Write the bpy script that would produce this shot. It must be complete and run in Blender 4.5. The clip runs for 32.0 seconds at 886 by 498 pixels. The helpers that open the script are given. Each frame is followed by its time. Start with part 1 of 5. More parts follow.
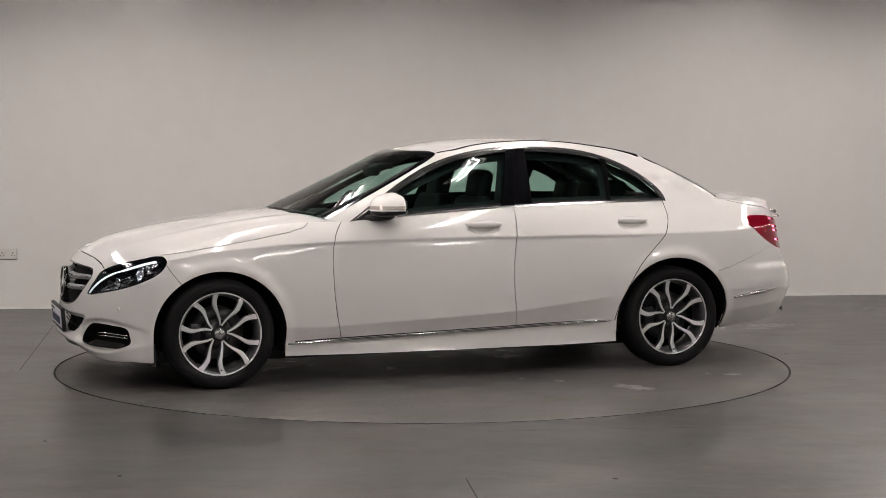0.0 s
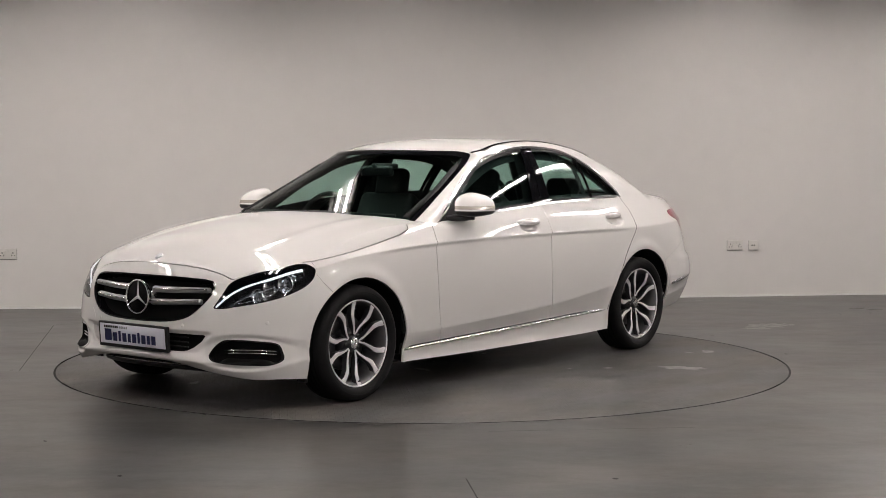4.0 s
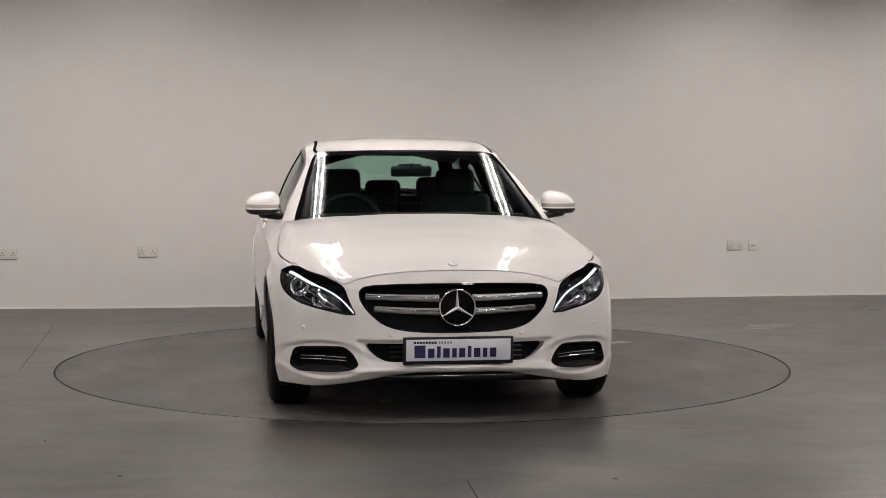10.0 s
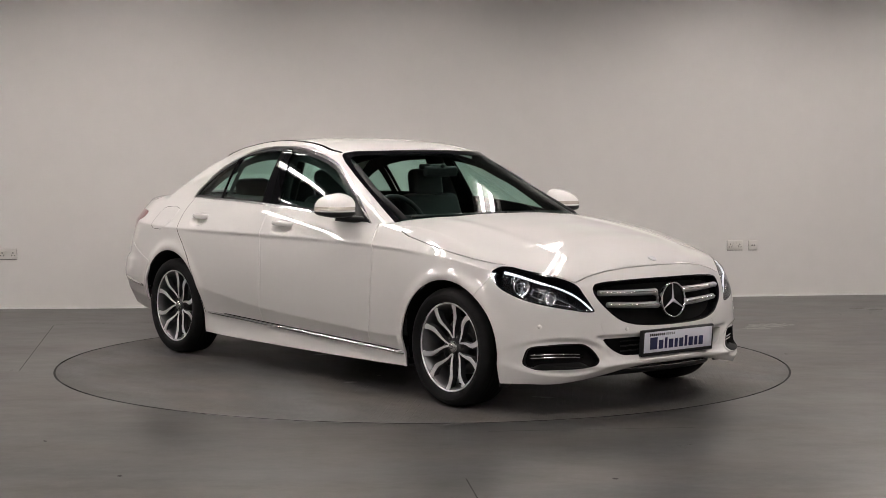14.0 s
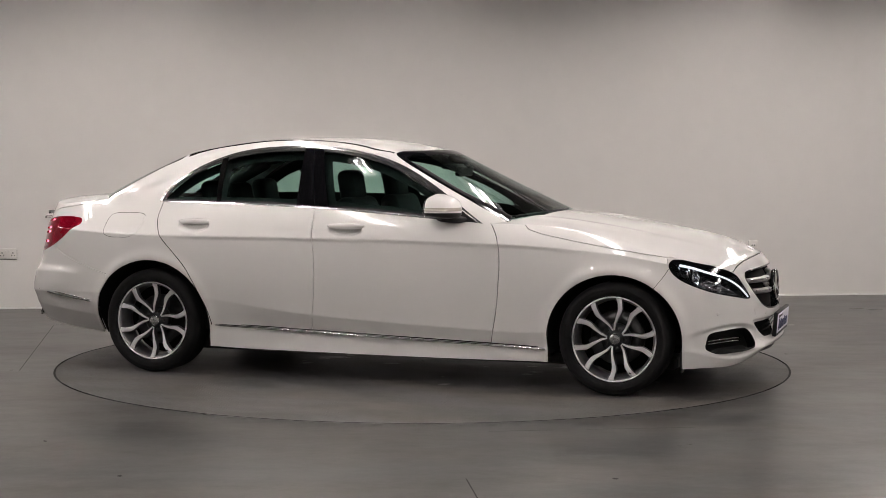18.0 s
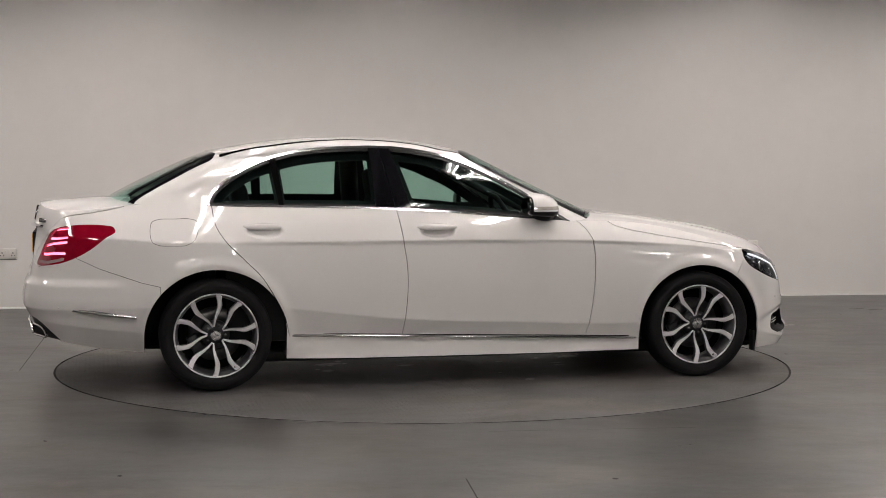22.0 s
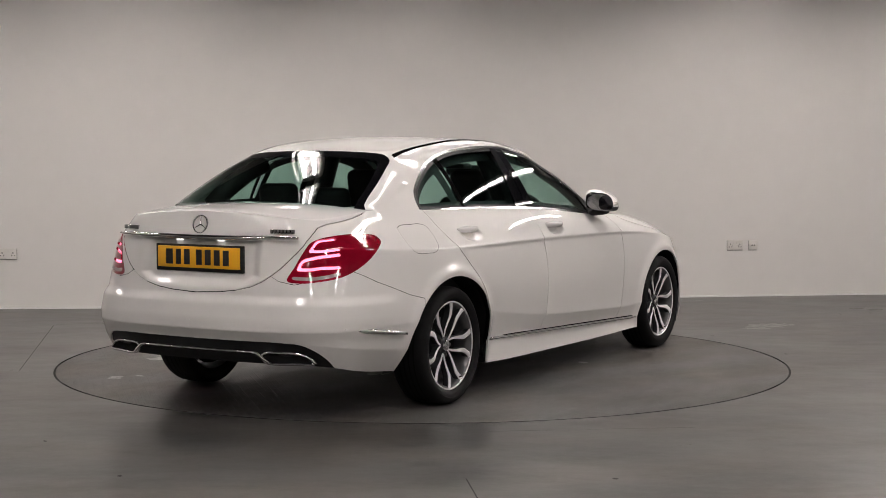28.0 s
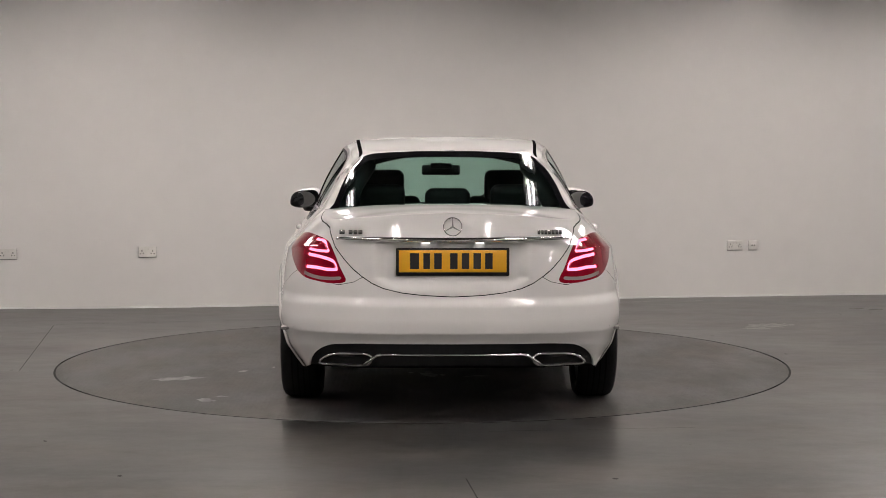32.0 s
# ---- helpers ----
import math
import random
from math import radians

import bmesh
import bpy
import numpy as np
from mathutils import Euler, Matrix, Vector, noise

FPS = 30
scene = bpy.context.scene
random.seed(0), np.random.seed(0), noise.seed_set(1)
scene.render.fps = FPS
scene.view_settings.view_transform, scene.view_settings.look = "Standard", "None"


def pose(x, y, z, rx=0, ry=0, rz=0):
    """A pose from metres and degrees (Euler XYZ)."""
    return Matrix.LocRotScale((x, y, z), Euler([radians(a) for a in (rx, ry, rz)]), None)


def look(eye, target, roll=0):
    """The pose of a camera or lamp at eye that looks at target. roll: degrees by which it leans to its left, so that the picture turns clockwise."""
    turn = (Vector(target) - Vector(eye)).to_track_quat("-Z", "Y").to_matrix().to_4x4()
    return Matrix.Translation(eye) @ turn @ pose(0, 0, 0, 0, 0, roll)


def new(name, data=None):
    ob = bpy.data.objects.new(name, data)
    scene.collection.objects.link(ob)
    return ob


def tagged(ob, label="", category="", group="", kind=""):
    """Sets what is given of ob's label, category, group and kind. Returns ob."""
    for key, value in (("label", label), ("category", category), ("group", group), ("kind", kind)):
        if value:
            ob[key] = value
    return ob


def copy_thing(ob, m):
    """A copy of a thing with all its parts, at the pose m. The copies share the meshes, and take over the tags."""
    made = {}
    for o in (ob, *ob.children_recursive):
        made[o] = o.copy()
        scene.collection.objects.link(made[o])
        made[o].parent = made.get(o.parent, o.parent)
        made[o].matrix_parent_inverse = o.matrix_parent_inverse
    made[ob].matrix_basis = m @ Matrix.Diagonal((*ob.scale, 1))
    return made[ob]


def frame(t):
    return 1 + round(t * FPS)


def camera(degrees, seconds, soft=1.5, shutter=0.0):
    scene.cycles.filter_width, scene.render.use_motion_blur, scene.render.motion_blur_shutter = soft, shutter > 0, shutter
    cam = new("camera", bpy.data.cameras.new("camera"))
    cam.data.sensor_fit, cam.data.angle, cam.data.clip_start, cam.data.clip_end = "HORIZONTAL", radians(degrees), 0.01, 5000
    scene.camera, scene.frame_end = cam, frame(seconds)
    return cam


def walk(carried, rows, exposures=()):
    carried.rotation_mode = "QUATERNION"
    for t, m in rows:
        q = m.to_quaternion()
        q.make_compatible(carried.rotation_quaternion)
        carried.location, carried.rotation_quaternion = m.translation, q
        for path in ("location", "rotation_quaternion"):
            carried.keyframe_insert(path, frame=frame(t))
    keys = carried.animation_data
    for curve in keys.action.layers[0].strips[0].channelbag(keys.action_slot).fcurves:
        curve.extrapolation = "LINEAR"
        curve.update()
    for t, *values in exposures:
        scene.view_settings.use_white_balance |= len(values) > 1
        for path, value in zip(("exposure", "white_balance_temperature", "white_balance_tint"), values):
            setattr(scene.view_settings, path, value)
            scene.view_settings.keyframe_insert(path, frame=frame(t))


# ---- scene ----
cam = camera(31.7265, 32.0, soft=.55)
EYE = (0.0, -9.816, 1.328)
STAND = look(EYE, (0.1261, 0.1635, 0.7008), 0.06)
walk(cam, [(0.0, STAND), (32.0, STAND)])

# ---- light ----
world = bpy.data.worlds.new("world")
scene.world = world
world.use_nodes = True
world.node_tree.nodes["Background"].inputs["Color"].default_value = (.5, .48, .46, 1)
world.node_tree.nodes["Background"].inputs["Strength"].default_value = .008
scene.view_settings.exposure = 0.0
TUBE_POWER = 65.0

# ---- materials ----
def material(name, color, rough=.5, metal=0.0, coat=0.0, grain=0.0, scale=40.0, bump=0.0, spread=0.0, ior=1.5, shine=.5):
    """A Principled surface; grain: how far two scales of noise vary the colour, spread: the roughness."""
    m = bpy.data.materials.new(name)
    m.use_nodes = True
    n, link = m.node_tree.nodes, m.node_tree.links.new
    b = n["Principled BSDF"]
    b.inputs["Base Color"].default_value = (*color, 1)
    b.inputs["Roughness"].default_value = rough
    b.inputs["Metallic"].default_value = metal
    b.inputs["IOR"].default_value = ior
    b.inputs["Specular IOR Level"].default_value = shine
    b.inputs["Coat Weight"].default_value = coat
    b.inputs["Coat Roughness"].default_value = .02
    if grain or bump or spread:
        co = n.new("ShaderNodeTexCoord")
        fine, wide = n.new("ShaderNodeTexNoise"), n.new("ShaderNodeTexNoise")
        fine.inputs["Scale"].default_value, wide.inputs["Scale"].default_value = scale, scale / 9
        fine.inputs["Detail"].default_value = wide.inputs["Detail"].default_value = 4
        link(co.outputs["Object"], fine.inputs["Vector"])
        link(co.outputs["Object"], wide.inputs["Vector"])
        both = n.new("ShaderNodeMath")
        both.operation = "ADD"
        link(fine.outputs["Fac"], both.inputs[0])
        link(wide.outputs["Fac"], both.inputs[1])
        if grain:
            ramp = n.new("ShaderNodeMapRange")
            ramp.inputs["From Min"].default_value, ramp.inputs["From Max"].default_value = .6, 1.4
            ramp.inputs["To Min"].default_value, ramp.inputs["To Max"].default_value = 1 - grain, 1 + grain
            link(both.outputs[0], ramp.inputs["Value"])
            mul = n.new("ShaderNodeVectorMath")
            mul.operation = "SCALE"
            mul.inputs[0].default_value = color
            link(ramp.outputs[0], mul.inputs["Scale"])
            link(mul.outputs[0], b.inputs["Base Color"])
        if spread:
            ramp = n.new("ShaderNodeMapRange")
            ramp.inputs["From Min"].default_value, ramp.inputs["From Max"].default_value = .6, 1.4
            ramp.inputs["To Min"].default_value, ramp.inputs["To Max"].default_value = max(rough - spread, .01), rough + spread
            link(both.outputs[0], ramp.inputs["Value"])
            link(ramp.outputs[0], b.inputs["Roughness"])
        if bump:
            bp = n.new("ShaderNodeBump")
            bp.inputs["Strength"].default_value = bump
            bp.inputs["Distance"].default_value = .004
            link(fine.outputs["Fac"], bp.inputs["Height"])
            link(bp.outputs[0], b.inputs["Normal"])
    return m


def glowing(name, color, strength):
    m = bpy.data.materials.new(name)
    m.use_nodes = True
    b = m.node_tree.nodes["Principled BSDF"]
    b.inputs["Base Color"].default_value = (*color, 1)
    b.inputs["Emission Color"].default_value = (*color, 1)
    b.inputs["Emission Strength"].default_value = strength
    return m


def glass(name, tint, gloss=1.0):
    """Thin tinted glass: clear along the ray, with a mirror's share by Fresnel."""
    m = bpy.data.materials.new(name)
    m.use_nodes = True
    n, link = m.node_tree.nodes, m.node_tree.links.new
    n.remove(n["Principled BSDF"])
    clear, shine, mix = n.new("ShaderNodeBsdfTransparent"), n.new("ShaderNodeBsdfGlossy"), n.new("ShaderNodeMixShader")
    clear.inputs["Color"].default_value = (*tint, 1)
    shine.inputs["Roughness"].default_value = .005
    edge, power, share = n.new("ShaderNodeLayerWeight"), n.new("ShaderNodeMath"), n.new("ShaderNodeMath")
    edge.inputs["Blend"].default_value = .5
    power.operation, share.operation = "POWER", "MULTIPLY_ADD"
    power.inputs[1].default_value = 5
    share.inputs[1].default_value, share.inputs[2].default_value = .92 * gloss, .075 * gloss
    link(edge.outputs["Facing"], power.inputs[0])
    link(power.outputs[0], share.inputs[0])
    link(share.outputs[0], mix.inputs["Fac"])
    link(clear.outputs[0], mix.inputs[1])
    link(shine.outputs[0], mix.inputs[2])
    link(mix.outputs[0], n["Material Output"].inputs["Surface"])
    return m


PAINT = material("white_paint", (.74, .725, .705), .6, 0, 1.0, shine=.0)
BLACK = material("black_plastic", (.009, .009, .0095), .5, grain=.3, scale=300, shine=.3)
GLOSS_BLACK = material("gloss_black", (.005, .005, .006), .04, shine=.2)
RUBBER = material("tyre_rubber", (.009, .009, .0095), .66, grain=.35, scale=180, bump=.15, spread=.08, shine=.14)
CHROME = material("chrome", (.82, .82, .83), .06, 1.0)
SATIN = material("satin_silver", (.82, .82, .83), .22, 1.0)
ALLOY = material("machined_alloy", (.78, .78, .79), .36, .4, grain=.06, scale=200)
ALLOY_DARK = material("grey_alloy", (.055, .055, .06), .38, .6)
BARREL = material("rim_barrel", (.15, .15, .155), .34, .6, grain=.1, scale=60)
STEEL = material("brake_steel", (.10, .10, .10), .42, 1.0, grain=.2, scale=90)
GLASS = glass("window_glass", (.60, .79, .73))
SCREEN = glass("screen_glass", (.64, .80, .75), .7)
CLOTH = material("black_leather", (.008, .008, .0085), .6, grain=.3, scale=120, bump=.2, shine=.25)
# ---- car surfaces: control lines in the car's own space, x forward, y left, z up ----
def columns(text):
    return np.array([[float(n) for n in c.split(",")] for c in text.split()])


TUB = [columns(s) for s in (
    # lower edge
    "2.17,0,.245 2.155,.25,.240 2.095,.50,.195 2.00,.69,.165 1.90,.80,.168 1.76,.858,.160 1.42,.86,.165 1.05,.862,.172 "
    ".66,.866,.166 .2,.868,.165 -.4,.868,.166 -1.0,.868,.172 -1.42,.82,.19 -1.80,.750,.215 -2.08,.725,.245 -2.25,.70,.28 -2.36,.53,.29 -2.40,.27,.29 -2.41,0,.29",
    # lip, sill top
    "2.205,0,.272 2.19,.25,.270 2.135,.50,.250 2.04,.69,.245 1.93,.805,.25 1.77,.872,.26 1.42,.875,.25 1.05,.858,.235 "
    ".66,.855,.243 .2,.855,.256 -.4,.856,.274 -1.0,.862,.297 -1.42,.885,.30 -1.80,.832,.33 -2.10,.792,.36 -2.29,.73,.385 -2.40,.54,.40 -2.44,.27,.405 -2.45,0,.405",
    # lower crease
    "2.185,0,.41 2.168,.25,.41 2.105,.50,.40 2.01,.68,.40 1.90,.803,.41 1.75,.878,.41 1.42,.90,.40 1.05,.889,.325 "
    ".66,.892,.335 .2,.896,.355 -.4,.900,.385 -1.0,.905,.455 -1.42,.905,.50 -1.80,.872,.47 -2.10,.825,.47 -2.30,.74,.46 -2.42,.54,.46 -2.46,.27,.46 -2.47,0,.46",
    # widest line
    "2.165,0,.56 2.148,.25,.56 2.085,.50,.54 1.99,.68,.55 1.87,.80,.57 1.71,.872,.60 1.42,.905,.62 1.05,.900,.60 "
    ".66,.900,.59 .2,.903,.60 -.4,.906,.60 -1.0,.910,.61 -1.42,.91,.63 -1.80,.868,.63 -2.08,.815,.63 -2.27,.72,.64 -2.39,.52,.635 -2.43,.26,.63 -2.44,0,.63",
    # upper crease
    "2.11,0,.685 2.097,.25,.682 2.04,.50,.648 1.935,.69,.66 1.80,.80,.70 1.67,.848,.728 1.42,.878,.772 1.05,.884,.803 "
    ".66,.886,.818 .2,.888,.825 -.4,.890,.827 -1.0,.892,.825 -1.42,.885,.825 -1.80,.840,.835 -2.05,.79,.85 -2.23,.69,.86 -2.35,.50,.875 -2.40,.25,.88 -2.41,0,.885",
    # bonnet edge, belt, boot edge
    "2.06,0,.745 2.045,.25,.738 1.985,.50,.702 1.88,.66,.712 1.78,.74,.738 1.66,.778,.768 1.42,.778,.838 1.05,.742,.918 "
    ".66,.785,.920 .2,.793,.955 -.4,.787,.995 -1.0,.740,1.010 -1.42,.703,1.016 -1.80,.648,1.030 -2.05,.628,1.006 -2.20,.585,.992 -2.31,.47,1.004 -2.36,.25,1.023 -2.37,0,1.03",
)]
GLASSHOUSE = [columns(s) for s in (
    # base
    ".92,0,.955 .90,.35,.955 .815,.60,.948 .762,.725,.935 .66,.785,.920 .2,.793,.955 -.4,.787,.995 -1.0,.740,1.010 -1.42,.703,1.016 "
    "-1.80,.648,1.030 -1.93,.50,1.049 -1.965,.25,1.06 -1.97,0,1.06",
    ".61,0,1.093 .59,.34,1.091 .508,.57,1.085 .464,.675,1.078 .37,.722,1.072 .1,.745,1.090 -.4,.745,1.12 -.95,.722,1.12 -1.30,.672,1.12 "
    "-1.67,.598,1.12 -1.80,.47,1.122 -1.845,.24,1.124 -1.855,0,1.124",
    ".375,0,1.225 .355,.33,1.222 .274,.53,1.213 .228,.626,1.203 .14,.655,1.198 0,.677,1.215 -.4,.682,1.25 -.9,.664,1.24 -1.20,.622,1.23 "
    "-1.51,.552,1.215 -1.61,.45,1.216 -1.655,.23,1.218 -1.665,0,1.218",
    # top of the side windows
    ".205,0,1.303 .19,.325,1.299 .112,.515,1.288 .067,.592,1.282 0,.608,1.287 -.15,.615,1.318 -.45,.602,1.353 -.85,.564,1.341 -1.12,.538,1.292 "
    "-1.39,.498,1.275 -1.475,.43,1.276 -1.515,.22,1.278 -1.525,0,1.278",
    # roof joint
    ".12,0,1.338 .105,.31,1.334 .05,.47,1.326 0,.550,1.322 -.07,.556,1.334 -.2,.540,1.364 -.5,.522,1.392 -.85,.506,1.386 -1.08,.492,1.358 "
    "-1.29,.476,1.325 -1.37,.40,1.322 -1.40,.20,1.326 -1.405,0,1.328",
)]
ROOF_SPINE = columns(".12,1.338 0,1.367 -.2,1.399 -.4,1.411 -.6,1.416 -.75,1.415 -.9,1.406 -1.1,1.385 -1.26,1.357 -1.41,1.328")
HOOD_SPINE = columns(".80,.985 .914,.972 1.02,.960 1.195,.939 1.37,.918 1.545,.893 1.72,.864 1.896,.818 1.98,.785 2.03,.76 2.06,.745")
BOOT_SPINE = columns("-2.37,1.03 -2.324,1.036 -2.182,1.048 -2.076,1.056 -1.97,1.060 -1.8,1.062 -1.6,1.06")


def slopes(k, P):
    """Bessel tangents of points P at knots k."""
    d = np.diff(P, axis=0) / np.diff(k)[:, None]
    h = np.diff(k)
    T = np.empty_like(P)
    T[1:-1] = (d[:-1] * h[1:, None] + d[1:] * h[:-1, None]) / (h[1:] + h[:-1])[:, None]
    T[0], T[-1] = d[0], d[-1]
    if len(P) > 2:
        T[0], T[-1] = 1.5 * d[0] - .5 * T[1], 1.5 * d[-1] - .5 * T[-2]
    return T


def hermite(k, P, A, B, at):
    """Cubic through P; A: tangents that leave a knot, B: that reach it."""
    i = np.clip(np.searchsorted(k, at, side="right") - 1, 0, len(k) - 2)
    h = (k[i + 1] - k[i])[:, None]
    s = ((at - k[i]) / (k[i + 1] - k[i]))[:, None]
    return ((2 * s**3 - 3 * s**2 + 1) * P[i] + (s**3 - 2 * s**2 + s) * h * A[i]
            + (3 * s**2 - 2 * s**3) * P[i + 1] + (s**3 - s**2) * h * B[i + 1])


def curve(P, n, closed=False):
    """A smooth line of n points through P."""
    P = np.asarray(P, float)
    if closed:
        P = np.vstack([P[-3:], P, P[:4]])
    k = np.r_[0, np.cumsum(np.maximum(np.linalg.norm(np.diff(P, axis=0), axis=1), 1e-6) ** .7)]
    T = slopes(k, P)
    lo, hi = (k[3], k[-4]) if closed else (k[0], k[-1])
    return hermite(k, P, T, T, np.linspace(lo, hi, n, endpoint=not closed))


def spline(table, x):
    """Height over x by a table of (x, z)."""
    t = table[np.argsort(table[:, 0])]
    return hermite(t[:, 0], t[:, 1:], *([slopes(t[:, 0], t[:, 1:])] * 2), np.clip(np.ravel(x), t[0, 0], t[-1, 0]))[:, 0].reshape(np.shape(x))


def sheet(rows, nu, nv, crease=()):
    """A net of control rows as a dense grid nv x nu x 3; both ends of each row lie on the middle plane. crease: {row: sharpness}."""
    N = np.array(rows)
    flip = np.array([1, -1, 1])
    N = np.concatenate([N[:, 1:2] * flip, N, N[:, -2:-1] * flip], axis=1)
    step = np.linalg.norm(np.diff(N, axis=1), axis=2).mean(0)
    k = np.r_[0, np.cumsum(step)]
    at = np.linspace(k[1], k[-2], nu)
    lines = []
    for row in N:
        T = slopes(k, row)
        lines.append(hermite(k, row, T, T, at))
    L = np.array(lines)
    flat = L.reshape(len(L), -1)
    kv = np.r_[0, np.cumsum(np.linalg.norm(np.diff(L, axis=0), axis=2).mean(1))]
    A = slopes(kv, flat)
    B = A.copy()
    d = np.diff(flat, axis=0) / np.diff(kv)[:, None]
    for r, w in dict(crease).items():
        A[r] = (1 - w) * A[r] + w * d[r]
        B[r] = (1 - w) * B[r] + w * d[r - 1]
    return hermite(kv, flat, A, B, np.linspace(0, kv[-1], nv)).reshape(nv, nu, 3)


def grid_faces(nv, nu):
    i = np.arange(nv * nu).reshape(nv, nu)
    return np.stack([i[:-1, :-1], i[:-1, 1:], i[1:, 1:], i[1:, :-1]], -1).reshape(-1, 4)


def eased(S, reach):
    """Evens a grid out along its rows, which end at the middle plane."""
    n = int(3 * reach)
    k = np.exp(-.5 * (np.arange(-n, n + 1) / reach) ** 2)
    k /= k.sum()
    flip = np.array([1, -1, 1])
    P = np.concatenate([S[:, n:0:-1] * flip, S, S[:, -2:-n - 2:-1] * flip], axis=1)
    return sum(w * P[:, i:i + S.shape[1]] for i, w in enumerate(k))


def flowing(S, reach, front, rear, run=.3):
    """Evens out the long flank between two stations more than the rest."""
    ease = lambda v: np.clip(v, 0, 1) ** 2 * (3 - 2 * np.clip(v, 0, 1))
    w = (ease((front - S[..., 0]) / run) * ease((S[..., 0] - rear) / run))[..., None]
    return eased(S, 5) * (1 - w) + eased(S, reach) * w


def tub_sheet(nu=640, nv=130):
    return flowing(sheet(TUB, nu, nv, {1: .8, 2: .95, 4: .85}), 20, 1.5, -1.85)


def faired(S):
    """Draws the side glass, the windscreen and the rear screen as even, gently bowed sheets."""
    ease = lambda v: np.clip(v, 0, 1) ** 2 * (3 - 2 * np.clip(v, 0, 1))
    n = np.cross(np.gradient(S, axis=1), np.gradient(S, axis=0))
    n = np.abs(n / (np.linalg.norm(n, axis=2)[..., None] + 1e-12))
    x, y, z = (S[..., i].copy() for i in range(3))
    side = ease((n[..., 1] - .74) / .12) * ease((x + 1.66) / .2)
    front = ease((.60 - n[..., 1]) / .2) * ease((1.336 - z) / .02) * (x > -.1)
    rear = ease((.60 - n[..., 1]) / .2) * ease((1.326 - z) / .02) * (x < -1.2)
    q = y * y
    for w, axis, value, terms in ((side, 1, y, (x, z, x * x, x * z, z * z, x ** 3, x * x * z)), (front, 0, x, (z, z * z, q, q * z, q * q)), (rear, 0, x, (z, z * z, q, q * z, q * q))):
        M = np.stack([np.ones_like(x), *terms], -1)
        sure = w > .98
        c = np.linalg.lstsq(M[sure], value[sure], rcond=None)[0]
        w = eased(np.stack([w, w * 0, w], -1), 5)[..., 0]
        S[..., axis] += w * (M @ c - value)
    return S


def house_sheet(nu=420, nv=64):
    G = np.array(GLASSHOUSE)
    d = np.linalg.norm(np.diff(G[:4], axis=0), axis=2)
    t = (np.cumsum(d, axis=0) / d.sum(0))[:2, :, None]
    bow = ((G[1:3] - G[0] * (1 - t) - G[3] * t) * t * (1 - t)).sum(0) / ((t * (1 - t)) ** 2).sum(0)
    bow[4:9] = (0, .056, 0)
    bow[9] = .5 * bow[9] + (0, .025, 0)
    G[1:3] = G[0] * (1 - t) + G[3] * t + bow * t * (1 - t)
    rows = list(G)
    top = rows[-1]
    z = spline(ROOF_SPINE, top[:, 0])
    for q in (.82, .5, .2, 0):
        rows.append(np.c_[top[:, 0], top[:, 1] * q, top[:, 2] + (z - top[:, 2]) * (1 - q * q) ** .9])
    return faired(flowing(sheet(rows, nu, nv + 50, {4: .35}), 20, .25, -1.5))


def lid_sheet(edge, spine, n=40):
    """A lid between an edge line (m x 3) and the car's middle plane: n x m x 3."""
    t = np.linspace(1, 0, n)[:, None]
    z = spline(spine, edge[:, 0])
    return np.stack([np.repeat(edge[None, :, 0], n, 0), edge[None, :, 1] * t, edge[None, :, 2] + (z - edge[:, 2])[None] * (1 - t ** 2.2)], -1)
# ---- helpers of this scene ----
def mesh(name, V, F, mat, smooth=True):
    me = bpy.data.meshes.new(name)
    me.from_pydata([tuple(v) for v in V], [], [tuple(int(i) for i in f) for f in F])
    me.materials.append(mat)
    if smooth:
        me.polygons.foreach_set("use_smooth", [True] * len(me.polygons))
    me.update()
    return me


def thing(name, label, category, group="", kind="", at=None):
    ob = new(name)
    ob.empty_display_size = .1
    if at is not None:
        ob.matrix_basis = at
    return tagged(ob, label, category, group, kind)


def part(name, data, mat=None, parent=None, label="", smooth=True, at=None):
    """Links a bmesh or a mesh as one object under a thing or under a part."""
    if isinstance(data, bmesh.types.BMesh):
        me = bpy.data.meshes.new(name)
        data.to_mesh(me)
        data.free()
        me.materials.append(mat)
        if smooth:
            me.polygons.foreach_set("use_smooth", [True] * len(me.polygons))
        data = me
    ob = new(name, data)
    if parent is not None:
        ob.parent = parent
    if at is not None:
        ob.matrix_basis = at
    return tagged(ob, label)


def box(x0, x1, y0, y1, z0, z1, bevel=0.0, bm=None, segments=2):
    own = bmesh.new()
    bmesh.ops.create_cube(own, size=1)
    for v in own.verts:
        v.co = Vector(((x0 + x1) / 2 + v.co.x * (x1 - x0), (y0 + y1) / 2 + v.co.y * (y1 - y0), (z0 + z1) / 2 + v.co.z * (z1 - z0)))
    if bevel:
        bmesh.ops.bevel(own, geom=own.edges[:], offset=bevel, segments=segments, affect="EDGES", profile=.5)
    return merged(bm, own)


def merged(bm, own):
    if bm is None:
        return own
    me = bpy.data.meshes.new("tmp")
    own.to_mesh(me)
    own.free()
    bm.from_mesh(me)
    bpy.data.meshes.remove(me)
    return bm


